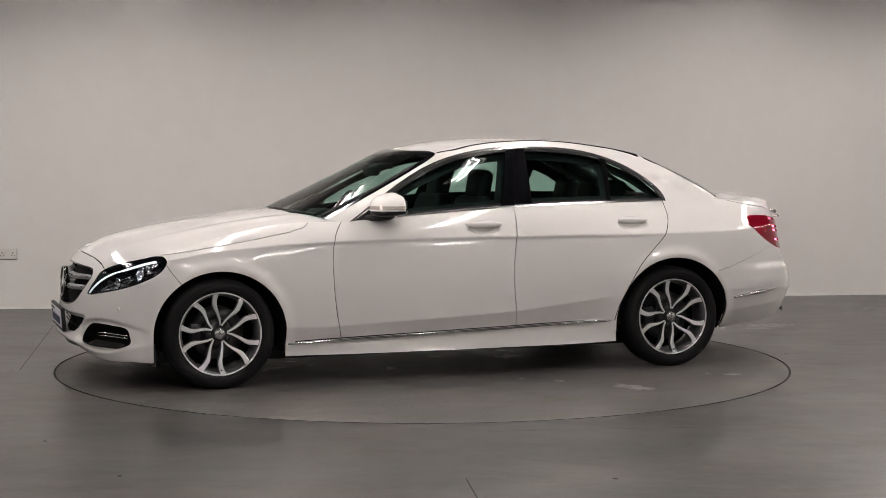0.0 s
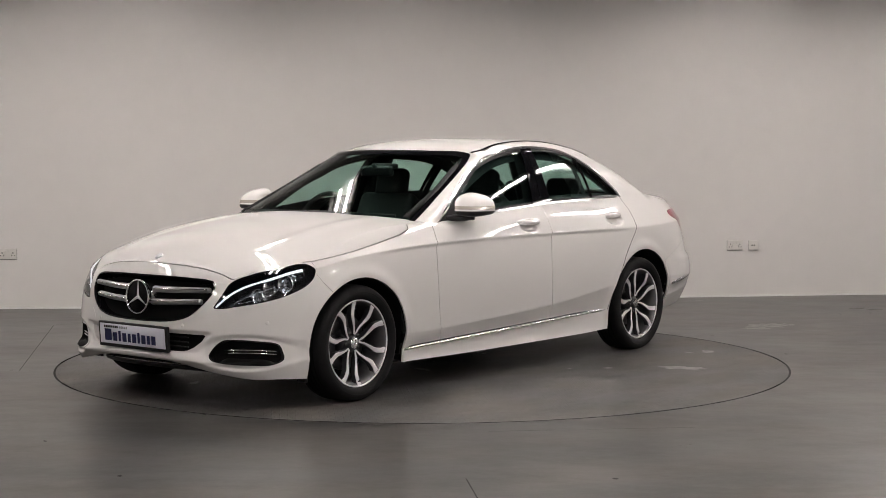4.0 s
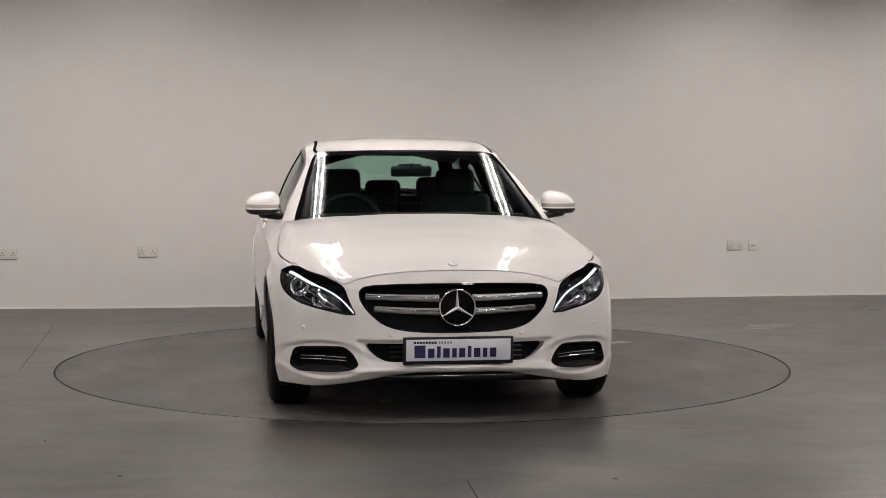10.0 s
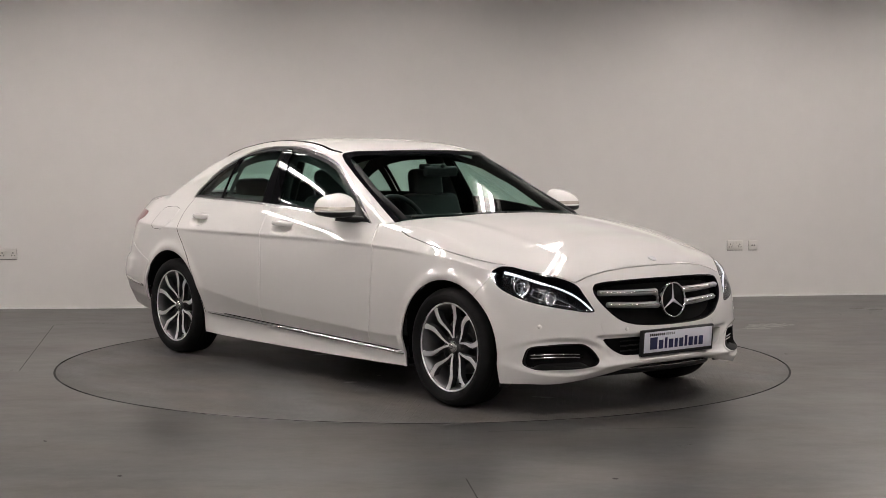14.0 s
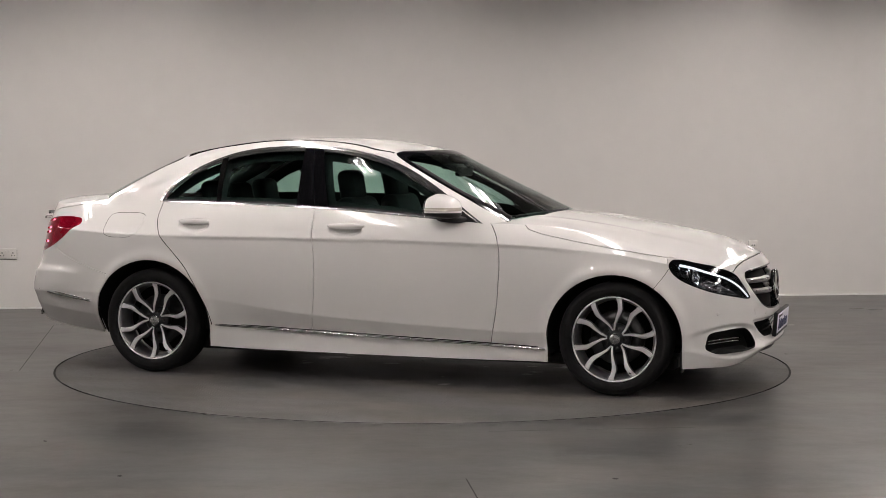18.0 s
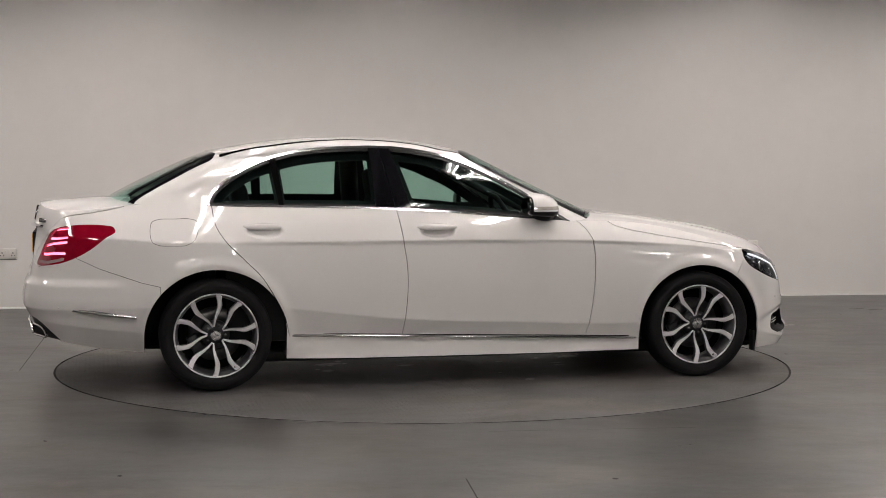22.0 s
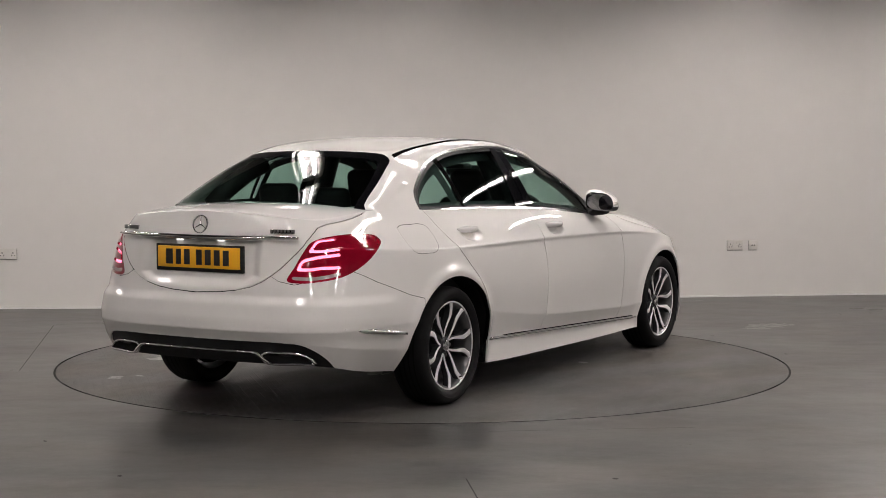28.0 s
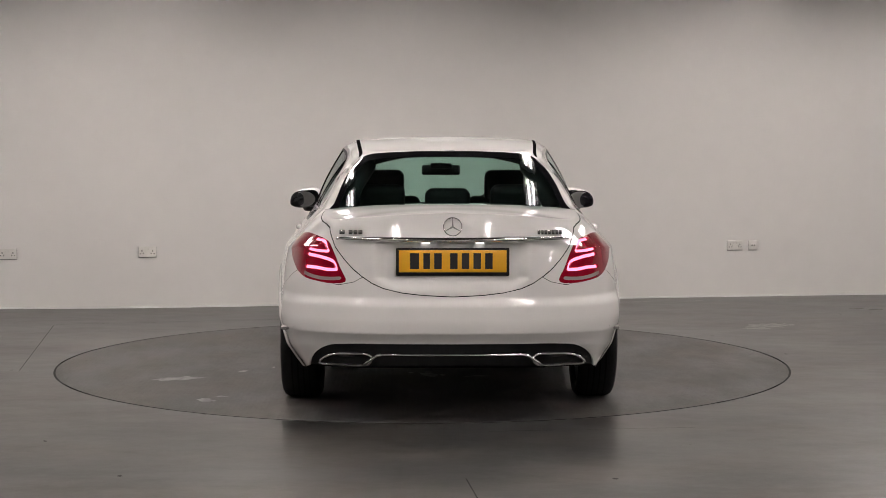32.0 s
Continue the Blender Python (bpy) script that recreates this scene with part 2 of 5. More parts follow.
def tube(points, radius, sides=10, closed=False, bm=None, flat=1.0):
    """A round bar along points; radius: one number or one a point."""
    own = bmesh.new()
    P = [Vector(q) for q in points]
    n = len(P)
    rings = []
    up = Vector((0, 0, 1))
    for i, q in enumerate(P):
        d = (P[(i + 1) % n] - P[i - 1]) if closed or 0 < i < n - 1 else (P[1] - P[0] if i == 0 else P[-1] - P[-2])
        d.normalize()
        side = d.cross(up)
        side = side.normalized() if side.length > 1e-3 else Vector((1, 0, 0))
        over = side.cross(d)
        r = radius[i] if hasattr(radius, "__len__") else radius
        rings.append([own.verts.new(q + (side * math.cos(a) + over * math.sin(a) * flat) * r) for a in (2 * math.pi * k / sides for k in range(sides))])
    for i in range(n if closed else n - 1):
        A, B = rings[i], rings[(i + 1) % n]
        for k in range(sides):
            own.faces.new((A[k], A[(k + 1) % sides], B[(k + 1) % sides], B[k]))
    if not closed:
        own.faces.new(rings[0][::-1])
        own.faces.new(rings[-1])
    bmesh.ops.recalc_face_normals(own, faces=own.faces[:])
    return merged(bm, own)


def lathe(profile, n=64, axis="y", bm=None, closed=False):
    """Turns a profile of (radius, offset) about an axis."""
    own = bmesh.new()
    rings = []
    for k in range(n):
        a = 2 * math.pi * k / n
        c, s = math.cos(a), math.sin(a)
        rings.append([own.verts.new((r * c, o, r * s) if axis == "y" else (r * c, r * s, o)) for r, o in profile])
    m = len(profile)
    for k in range(n):
        A, B = rings[k], rings[(k + 1) % n]
        for i in range(m if closed else m - 1):
            j = (i + 1) % m
            own.faces.new((A[i], A[j], B[j], B[i]))
    bmesh.ops.remove_doubles(own, verts=own.verts[:], dist=1e-5)
    bmesh.ops.recalc_face_normals(own, faces=own.faces[:])
    return merged(bm, own)


# ---- the room ----
def floor_material(name, ring=False):
    m = bpy.data.materials.new(name)
    m.use_nodes = True
    n, link = m.node_tree.nodes, m.node_tree.links.new
    b = n["Principled BSDF"]
    co = n.new("ShaderNodeTexCoord")
    stretch = n.new("ShaderNodeMapping")
    stretch.inputs["Scale"].default_value = (.55, 1, 1)
    link(co.outputs["Object"], stretch.inputs["Vector"])

    def noisy(scale, detail, rough=.55):
        t = n.new("ShaderNodeTexNoise")
        t.inputs["Scale"].default_value, t.inputs["Detail"].default_value, t.inputs["Roughness"].default_value = scale, detail, rough
        link(stretch.outputs[0], t.inputs["Vector"])
        return t.outputs["Fac"]

    def ranged(value, a, b2, lo, hi):
        r = n.new("ShaderNodeMapRange")
        for key, v in zip(("From Min", "From Max", "To Min", "To Max"), (a, b2, lo, hi)):
            r.inputs[key].default_value = v
        link(value, r.inputs["Value"])
        return r.outputs[0]

    def times(a, b2, op="MULTIPLY"):
        r = n.new("ShaderNodeMath")
        r.operation = op
        link(a, r.inputs[0])
        link(b2, r.inputs[1])
        return r.outputs[0]

    wide, mid = noisy(.5, 1), noisy(2.2, 1)
    fine, streak = noisy(9, 6, .7), noisy(1.1, 5, .65)
    tone = times(times(ranged(wide, .3, .7, .84, 1.16), ranged(mid, .3, .7, .88, 1.12)), times(ranged(fine, .3, .7, .93, 1.07), ranged(streak, .35, .7, .94, 1.10)))
    smear, grit = noisy(1.7, 9, .78), noisy(60, 3, .6)
    tone = times(tone, times(ranged(smear, .40, .62, .70, 1.14), ranged(grit, .3, .7, .95, 1.05)))
    tint = n.new("ShaderNodeMix")
    tint.data_type = "RGBA"
    # Plate colour raised evenly to replace the reflected light its weaker gloss loses.
    worn = 1.40 if ring else 1.0
    tint.inputs["A"].default_value, tint.inputs["B"].default_value = (.060 * worn, .0593 * worn, .0583 * worn, 1), (.065 * worn, .0589 * worn, .0536 * worn, 1)
    link(ranged(mid, .38, .62, 0, 1), tint.inputs["Factor"])
    mul = n.new("ShaderNodeVectorMath")
    mul.operation = "SCALE"
    link(tint.outputs["Result"], mul.inputs[0])
    link(tone, mul.inputs["Scale"])
    link(mul.outputs[0], b.inputs["Base Color"])
    link(ranged(smear, .38, .64, *((.16, .27) if ring else (.22, .38))), b.inputs["Specular IOR Level"])
    link(times(ranged(streak, .3, .7, .27, .34), ranged(fine, .3, .7, .96, 1.04)), b.inputs["Roughness"])
    if ring:
        def vec(op, a, value=None, other=None):
            r = n.new("ShaderNodeVectorMath")
            r.operation = op
            link(a, r.inputs[0])
            if value is not None:
                r.inputs[1].default_value = value
            if other is not None:
                link(other, r.inputs[1])
            return r.outputs["Value"] if op in ("LENGTH", "DOT_PRODUCT") else r.outputs["Vector"]

        cell = vec("SCALE", co.outputs["Object"])
        cell.node.inputs["Scale"].default_value = 1 / .028
        inside = vec("SUBTRACT", vec("FRACTION", cell), (.5, .5, 0))
        lengths = []
        for s in (1, -1):
            a = vec("DOT_PRODUCT", inside, (.707 / .46, s * .707 / .46, 0))
            b2 = vec("DOT_PRODUCT", inside, (-.707 / .13, s * .707 / .13, 0))
            lengths.append(times(times(a, a), times(b2, b2), "ADD"))
        check = n.new("ShaderNodeTexChecker")
        check.inputs["Scale"].default_value = 1
        check.inputs["Color1"].default_value, check.inputs["Color2"].default_value = (0, 0, 0, 1), (1, 1, 1, 1)
        link(vec("MULTIPLY", cell, (1, 1, 0)), check.inputs["Vector"])
        pick = n.new("ShaderNodeMix")
        link(check.outputs["Fac"], pick.inputs["Factor"])
        link(lengths[0], pick.inputs["A"])
        link(lengths[1], pick.inputs["B"])
        tread = n.new("ShaderNodeBump")
        tread.inputs["Strength"].default_value, tread.inputs["Distance"].default_value = .40, .0025
        link(ranged(pick.outputs["Result"], .5, 1.3, 1, 0), tread.inputs["Height"])
        link(tread.outputs[0], b.inputs["Normal"])
        link(ranged(mid, .3, .7, .40, .50), b.inputs["Roughness"])
        return m
    return m


TABLE_R = 2.269
CONCRETE = floor_material("painted_concrete")
PLATE = floor_material("painted_steel_plate", True)
WALL = material("off_white_wall", (.70, .68, .655), .75, grain=.025, scale=6, bump=.06)
CEILING = material("dark_ceiling", (.05, .05, .05), .8, grain=.2, scale=4)


def disc(r0, r1, z, n=192, outer=None):
    """A flat ring with its inner and outer radius; outer: half sizes of a square edge instead."""
    V, F = [], []
    for k in range(n):
        a = 2 * math.pi * k / n
        c, s = math.cos(a), math.sin(a)
        V.append((r0 * c, r0 * s, z))
        q = r1 if outer is None else outer / max(abs(c), abs(s))
        V.append((q * c, q * s, z))
    for k in range(n):
        i, j = 2 * k, 2 * ((k + 1) % n)
        F.append((i, i + 1, j + 1, j))
    return V, F


V, F = disc(TABLE_R + .006, 0, 0, outer=13.0)
floor = tagged(new("floor", mesh("floor", V, F, CONCRETE, False)), "grey painted concrete floor with scuffs and stains", "floor", kind="structure")


WALL_PLAN = columns("-10.2,2.95 -6,3.14 -3.55,3.26 -2.2,3.365 -1.0,3.59 1.3,4.09 3.0,4.40 4.3,4.59 7,4.95 10.2,5.3")


def wall_line(x):
    return float(spline(WALL_PLAN, np.array([x]))[0])


def back_wall():
    xs = [-10 + .25 * i for i in range(81)]
    V, F = [], []
    for x in xs:
        y = wall_line(x)
        V += [(x, y, 0), (x, y, 4.2), (x, y + .2, 4.2), (x, y + .2, 0)]
    for i in range(len(xs) - 1):
        a, b = 4 * i, 4 * i + 4
        F += [(a, b, b + 1, a + 1), (a + 1, b + 1, b + 2, a + 2), (a + 2, b + 2, b + 3, a + 3), (a + 3, b + 3, b, a)]
    return mesh("wall_back", V, F, WALL, False)


tagged(new("wall_back", back_wall()), "plain off-white painted wall behind the turntable", "wall", kind="structure")
for name, b in (("wall_left", (-10.2, -10, -12, 4.0, 0, 4.2)), ("wall_right", (10, 10.2, -12, 6.4, 0, 4.2)), ("wall_front", (-10, 10, -12.2, -12, 0, 4.2))):
    tagged(part(name, box(*b), WALL, smooth=False), "plain off-white painted wall", "wall", kind="structure")
tagged(part("ceiling", box(-10.4, 10.4, -12.4, 7, 4.2, 4.3), CEILING, smooth=False), "dark ribbed ceiling over the hall", "ceiling", kind="structure")

TUBE = glowing("lit_tube", (1, .917, .887), TUBE_POWER)
HOUSING = material("white_housing", (.7, .7, .68), .4)


def light_fitting(x, y, z, turn, first=None):
    if first:
        return copy_thing(first, pose(x, y, z, 0, 0, turn))
    f = thing("ceiling_light", "suspended white twin-tube fluorescent light, lit", "ceiling light", "tube lights", at=pose(x, y, z, 0, 0, turn))
    part("body", box(-.80, .80, -.10, .10, .03, .09, .008), HOUSING, f)
    for s in (-1, 1):
        part("skirt", box(-.80, .80, s * .13 - .006, s * .13 + .006, -.022, .06, .002), HOUSING, f)
        part("end_plate", box(s * .80 - .006, s * .80 + .006, -.13, .13, -.034, .06, .002), HOUSING, f)
        part("tube", tube([(-.76, s * .05, 0), (.76, s * .05, 0)], .016, 12), TUBE, f)
        part("rod", tube([(s * .6, 0, .09), (s * .6, 0, 4.2 - z)], .006, 6), STEEL, f)
    return f


first = None
for x in (-5.9, -3.6, -1.2, 1.1, 3.7, 6.2):
    for y in (-9.6, -6.5, -3.9, -.8, 1.1):
        if (y > -6 and (x > -5 or y > 0)) or (y < -6 and -2 < x < (9 if y < -9 else 2)):
            f = light_fitting(x, y + (1.5 if x > 3 else 0), 2.95, 90, first)
            first = first or f

# ---- on the wall ----
PLASTIC = material("white_plastic", (.66, .64, .60), .4, grain=.02, scale=30)
# Dark tone of the holes and of the shadow lines painted round the plates.
HOLE_SHADOW = material("socket_hole_shadow", (.15, .145, .135), .6)


def wall_pose(x, z):
    a = math.degrees(math.atan2(wall_line(x + .1) - wall_line(x - .1), .2))
    return pose(x, wall_line(x), z, 0, 0, a)


def socket(x, z, first=None):
    if first:
        return copy_thing(first, wall_pose(x, z))
    s = thing("wall_socket", "white plastic double wall socket with two rocker switches", "socket", "wall sockets", at=wall_pose(x, z))
    # Thin dark slab as the plate's shadow line on the wall, deeper below.
    part("plate_shadow", box(-.075, .075, -.006, -.0005, -.049, .043, .002), HOLE_SHADOW, s)
    part("face_plate", box(-.074, .074, -.016, -.001, -.044, .044, .005), PLASTIC, s)
    for e in (-1, 1):
        part("rocker", box(e * .015 - .006, e * .015 + .006, -.019, -.012, .012, .030, .002), PLASTIC, s)
        for dx, dz, w, h in ((0, .012, .004, .007), (-.012, -.012, .006, .004), (.012, -.012, .006, .004)):
            part("pin_hole", box(e * .045 + dx - w, e * .045 + dx + w, -.0168, -.012, dz - h - .004, dz + h - .004), HOLE_SHADOW, s, smooth=False)
        part("screw", tube([(e * .030, -.0170, -.002), (e * .030, -.012, -.002)], .003, 8), STEEL, s)
    return s


first_socket = socket(-3.481, .465)
socket(-2.329, .477, first_socket)
socket(2.845, .473, first_socket)
data_point = thing("data_outlet", "small square white data outlet beside a wall socket", "outlet", at=wall_pose(3.017, .471))
# Dark slab again stands for the shadow line round the plate.
part("plate_shadow", box(-.044, .044, -.006, -.0005, -.047, .042, .002), HOLE_SHADOW, data_point)
part("face_plate", box(-.043, .043, -.011, -.001, -.043, .043, .003), PLASTIC, data_point)
part("insert", box(-.026, .026, -.0135, -.010, -.018, .018, .002), PLASTIC, data_point)
for e in (-1, 1):
    part("port", box(e * .011 - .007, e * .011 + .007, -.0142, -.012, -.008, .006), HOLE_SHADOW, data_point, smooth=False)


def skirting():
    V, F = [], []
    xs = [-10 + .25 * i for i in range(81)]
    for x in xs:
        y = wall_line(x)
        V += [(x, y - .001, 0), (x, y - .012, 0), (x, y - .012, .010), (x, y - .001, .016)]
    for i in range(len(xs) - 1):
        a, b = 4 * i, 4 * i + 4
        F += [(a + k, b + k, b + k + 1, a + k + 1) for k in range(3)]
    return mesh("trim", V, F, HOUSING, False)


def worn_material():
    """Paint worn through to pale concrete in flecks."""
    m = material("worn_paint", (.05, .05, .05), .35)
    n, link = m.node_tree.nodes, m.node_tree.links.new
    co, flecks, ramp = n.new("ShaderNodeTexCoord"), n.new("ShaderNodeTexNoise"), n.new("ShaderNodeValToRGB")
    flecks.inputs["Scale"].default_value, flecks.inputs["Detail"].default_value, flecks.inputs["Roughness"].default_value = 16, 6, .7
    ramp.color_ramp.elements[0].position, ramp.color_ramp.elements[0].color = .41, (.060, .059, .058, 1)
    ramp.color_ramp.elements[1].position, ramp.color_ramp.elements[1].color = .55, (.24, .235, .225, 1)
    link(co.outputs["Object"], flecks.inputs["Vector"])
    link(flecks.outputs["Fac"], ramp.inputs["Fac"])
    link(ramp.outputs[0], n["Principled BSDF"].inputs["Base Color"])
    return m


PATCH = worn_material()
JOINT = material("floor_joint", (.026, .025, .024), .7)


def stain(name, x, y, a, b, turn, seed, parent, z=.0015, mat=None):
    """A worn patch with a ragged edge."""
    rnd = random.Random(seed)
    n = 26
    c, s = math.cos(radians(turn)), math.sin(radians(turn))
    V = []
    for k in range(n):
        t = 2 * math.pi * k / n
        r = 1 - .55 * rnd.random() ** 2
        u, v = a * r * math.cos(t), b * r * math.sin(t)
        V.append((x + c * u - s * v, y + s * u + c * v, z))
    V.append((x, y, z))
    return part(name, mesh(name, V, [(k, (k + 1) % n, n) for k in range(n)], mat or PATCH, False), parent=parent)


def joint(x0, y0, x1, y1, w):
    d = Vector((x1 - x0, y1 - y0, 0)).normalized()
    q = Vector((-d.y, d.x, 0)) * w / 2
    a, b = Vector((x0, y0, .0012)), Vector((x1, y1, .0012))
    part("joint", mesh("joint", [a - q, b - q, b + q, a + q], [(0, 1, 2, 3)], JOINT, False), parent=floor)


for i, (x, y, a, b, r) in enumerate(((2.62, 1.97, .22, .16, 35), (2.50, 1.80, .13, .07, 10), (2.78, 2.05, .10, .07, 60), (1.85, 3.85, .16, .03, 12), (2.4, 3.95, .10, .025, 12))):
    stain("worn_patch", x, y, a, b, r, i, floor)
for x, y in ((3.41, 2.83), (2.38, .32), (-1.73, -2.73), (-1.24, -3.50), (.78, -3.57)):
    stain("speck", x, y, .012, .02, 20, int(x * 10), floor, mat=JOINT)
joint(-2.812, 2.017, -2.441, -.425, .005)
joint(.174, -3.563, .215, -4.0, .006)
joint(.31, -2.493, .62, -2.46, .005)
joint(.78, -2.445, 1.31, -2.39, .004)
joint(-2.9, 2.05, -.9, 2.5, .004)

tagged(new("trim", skirting()), "thin white sealant line along the foot of the wall", "trim", kind="structure")

# ---- turntable ----
SLOT = material("dark_slot", (.01, .01, .01), .8)
turntable = thing("turntable", "round grey chequered steel turntable set flush in the floor", "turntable")
part("table_plate", mesh("table_plate", *disc(.01, TABLE_R - .007, 0), PLATE, False), parent=turntable)
part("slot_floor", mesh("slot_floor", *disc(TABLE_R - .03, TABLE_R + .03, -.02), SLOT, False), parent=turntable)
for i, (x, y, a, b, r) in enumerate(((-.75, 1.43, .17, .085, -65), (-1.55, 1.17, .07, .05, 30), (-1.42, 1.10, .05, .02, 80), (-.60, -.03, .12, .05, 20), (-.66, -.33, .07, .04, 70),
                                     (.967, .02, .10, .06, 40), (.80, -.25, .06, .03, 5), (.30, .25, .09, .04, 75), (-.15, -.18, .06, .03, 15), (.45, -.9, .05, .03, 60), (1.55, -.42, .07, .03, 25))):
    stain("worn_patch", x, y, a, b, r, 20 + i, turntable)
CHIP = material("paint_chip", (.34, .33, .31), .5, grain=.2, scale=120)
for i, (x, y, a) in enumerate(((.79, -.37, .035), (.95, .01, .04), (1.05, .11, .03), (.74, -.02, .025), (.47, -.14, .015), (-.01, .08, .018), (-.51, -.03, .03), (-.71, -.26, .03), (-.61, -.11, .025),
                               (-.53, .08, .03), (-.65, -.11, .02), (-.04, .16, .015), (.45, -.14, .018), (.72, -.04, .03), (.88, -.04, .02), (.77, -.36, .03), (.34, -.61, .02), (-.46, 1.09, .04), (-.29, .92, .02))):
    stain("paint_chip", x, y, a, a * .6, 40 * i, 60 + i, turntable, .0025, CHIP)
# ---- the car: panels cut from its surfaces ----
def patch(S, w=None):
    """A grid as (A, T): points, normals and the way round the car, one row a vertex, and triangles."""
    n = np.cross(np.gradient(S, axis=1), np.gradient(S, axis=0))
    n /= np.linalg.norm(n, axis=2)[..., None] + 1e-12
    if w is None:
        w = np.zeros(S.shape[1])
    A = np.concatenate([S, n, np.broadcast_to(w[None, :, None], (*S.shape[:2], 1))], axis=2).reshape(-1, 7)
    q = grid_faces(*S.shape[:2])
    return A, np.vstack([q[:, [0, 1, 2]], q[:, [0, 2, 3]]])


def cut(piece, sd):
    """Splits a patch along sd = 0 into the part where sd < 0 and the rest."""
    A, T = piece
    d = sd(A)
    d = np.where(np.abs(d) < 1e-7, 1e-7, d)
    low = d < 0
    c = low[T].sum(1)
    inside, outside = [T[c == 3]], [T[c == 0]]
    extra = []
    base = len(A)
    for count, lone, others in ((1, inside, outside), (2, outside, inside)):
        M = T[c == count]
        if not len(M):
            continue
        odd = low[M] if count == 1 else ~low[M]
        k = odd.argmax(1)
        r = np.arange(len(M))
        a, b, e = M[r, k], M[r, (k + 1) % 3], M[r, (k + 2) % 3]
        ids = []
        for p, q in ((a, b), (a, e)):
            s = (d[p] / (d[p] - d[q]))[:, None]
            extra.append(A[p] * (1 - s) + A[q] * s)
            ids.append(base + np.arange(len(M)))
            base += len(M)
        p, q = ids
        lone.append(np.c_[a, p, q])
        others += [np.c_[p, b, e], np.c_[p, e, q]]
    A2 = np.vstack([A] + extra) if extra else A
    return (A2, np.vstack(inside)), (A2, np.vstack(outside))


def keep(piece, sd):
    return cut(piece, sd)[0]


def less(piece, sd):
    return cut(piece, sd)[1]


def outline(points, coords, where=None):
    """Signed distance to a closed line in two coordinates of a patch; where: limits it to a part of the car."""
    P = np.asarray(points, float)
    Q = np.roll(P, -1, 0)
    lo, hi = P.min(0) - .08, P.max(0) + .08

    def sd(A):
        X = coords(A)
        out = np.full(len(A), 1.0)
        near = ((X > lo) & (X < hi)).all(1)
        if where is not None:
            near &= where(A)
        x = X[near]
        d = np.full(len(x), 9.0)
        odd = np.zeros(len(x), bool)
        for p, q in zip(P, Q):
            e = q - p
            t = np.clip(((x - p) @ e) / max(e @ e, 1e-12), 0, 1)
            d = np.minimum(d, np.linalg.norm(x - p - t[:, None] * e, axis=1))
            if p[1] != q[1]:
                odd ^= ((p[1] > x[:, 1]) != (q[1] > x[:, 1])) & (x[:, 0] < (q[0] - p[0]) * (x[:, 1] - p[1]) / (q[1] - p[1]) + p[0])
        out[near] = np.where(odd, -d, d)
        return out
    return sd


def grown(sd, by):
    return lambda A: sd(A) - by


def band(sd, lo, hi):
    return lambda A: np.maximum(sd(A) - hi, lo - sd(A))


SIDE = lambda A: A[:, [0, 2]]
FRONT = lambda A: A[:, [1, 2]]
ROUND = lambda A: A[:, [6, 2]]
ahead = lambda A: A[:, 0] > 1.55
behind = lambda A: A[:, 0] < -1.75


def pairs(text):
    return columns(text)


def smooth_loop(text, n=70):
    return curve(pairs(text), n, closed=True)


def weld(V, T):
    key = np.round(V, 5)
    _, first, back = np.unique(key, axis=0, return_index=True, return_inverse=True)
    T = back.ravel()[T]
    T = T[(T[:, 0] != T[:, 1]) & (T[:, 1] != T[:, 2]) & (T[:, 2] != T[:, 0])]
    return first, T


def panel(name, piece, mat, parent, sides="both", flange=.010, push=0.0, label="", shaped=False):
    """Links a cut patch as a panel with folded-in edges. sides: 'both' welds it to its mirror image, 'left', 'right'."""
    A, T = piece
    if not len(T):
        return None
    V = A[:, :3] + A[:, 3:6] * push
    N = A[:, 3:6]
    if sides == "both":
        m = np.array([1, -1, 1])
        V, N, T = np.vstack([V, V * m]), np.vstack([N, N * m]), np.vstack([T, T[:, ::-1] + len(V)])
    elif sides == "right":
        m = np.array([1, -1, 1])
        V, N, T = V * m, N * m, T[:, ::-1]
    first, T = weld(V, T)
    V, N = V[first], N[first]
    used, T = np.unique(T, return_inverse=True)
    V, N, T = V[used], N[used], T.reshape(-1, 3)
    F = [tuple(t) for t in T]
    if flange:
        E = np.vstack([T[:, [0, 1]], T[:, [1, 2]], T[:, [2, 0]]])
        s = np.sort(E, axis=1)
        key = s[:, 0] * (len(V) + 1) + s[:, 1]
        _, i, c = np.unique(key, return_index=True, return_counts=True)
        rim = E[i[c == 1]]
        k, back = np.unique(rim, return_inverse=True)
        back = back.reshape(-1, 2)
        n = len(V)
        V = np.vstack([V, V[k], V[k] - N[k] * flange])
        N = np.vstack([N, N[k], N[k]])
        F += [(n + b, n + a, n + a + len(k), n + b + len(k)) for a, b in back]
    me = mesh(name, V, F, mat)
    if shaped:
        me.normals_split_custom_set_from_vertices([tuple(n) for n in N])
    return part(name, me, parent=parent, label=label)


SILVER = material("silver_louvre", (.42, .42, .43), .32, .5)
STRIP_BLACK = material("strip_black", (.004, .004, .004), .8, grain=.2, scale=200, shine=0)
MESH_BLACK = material("grille_black", (.004, .004, .004), .7, shine=.12)
car = thing("car", "white four-door saloon car with lit lamps on the turntable", "car")
tub, house = tub_sheet(), house_sheet()


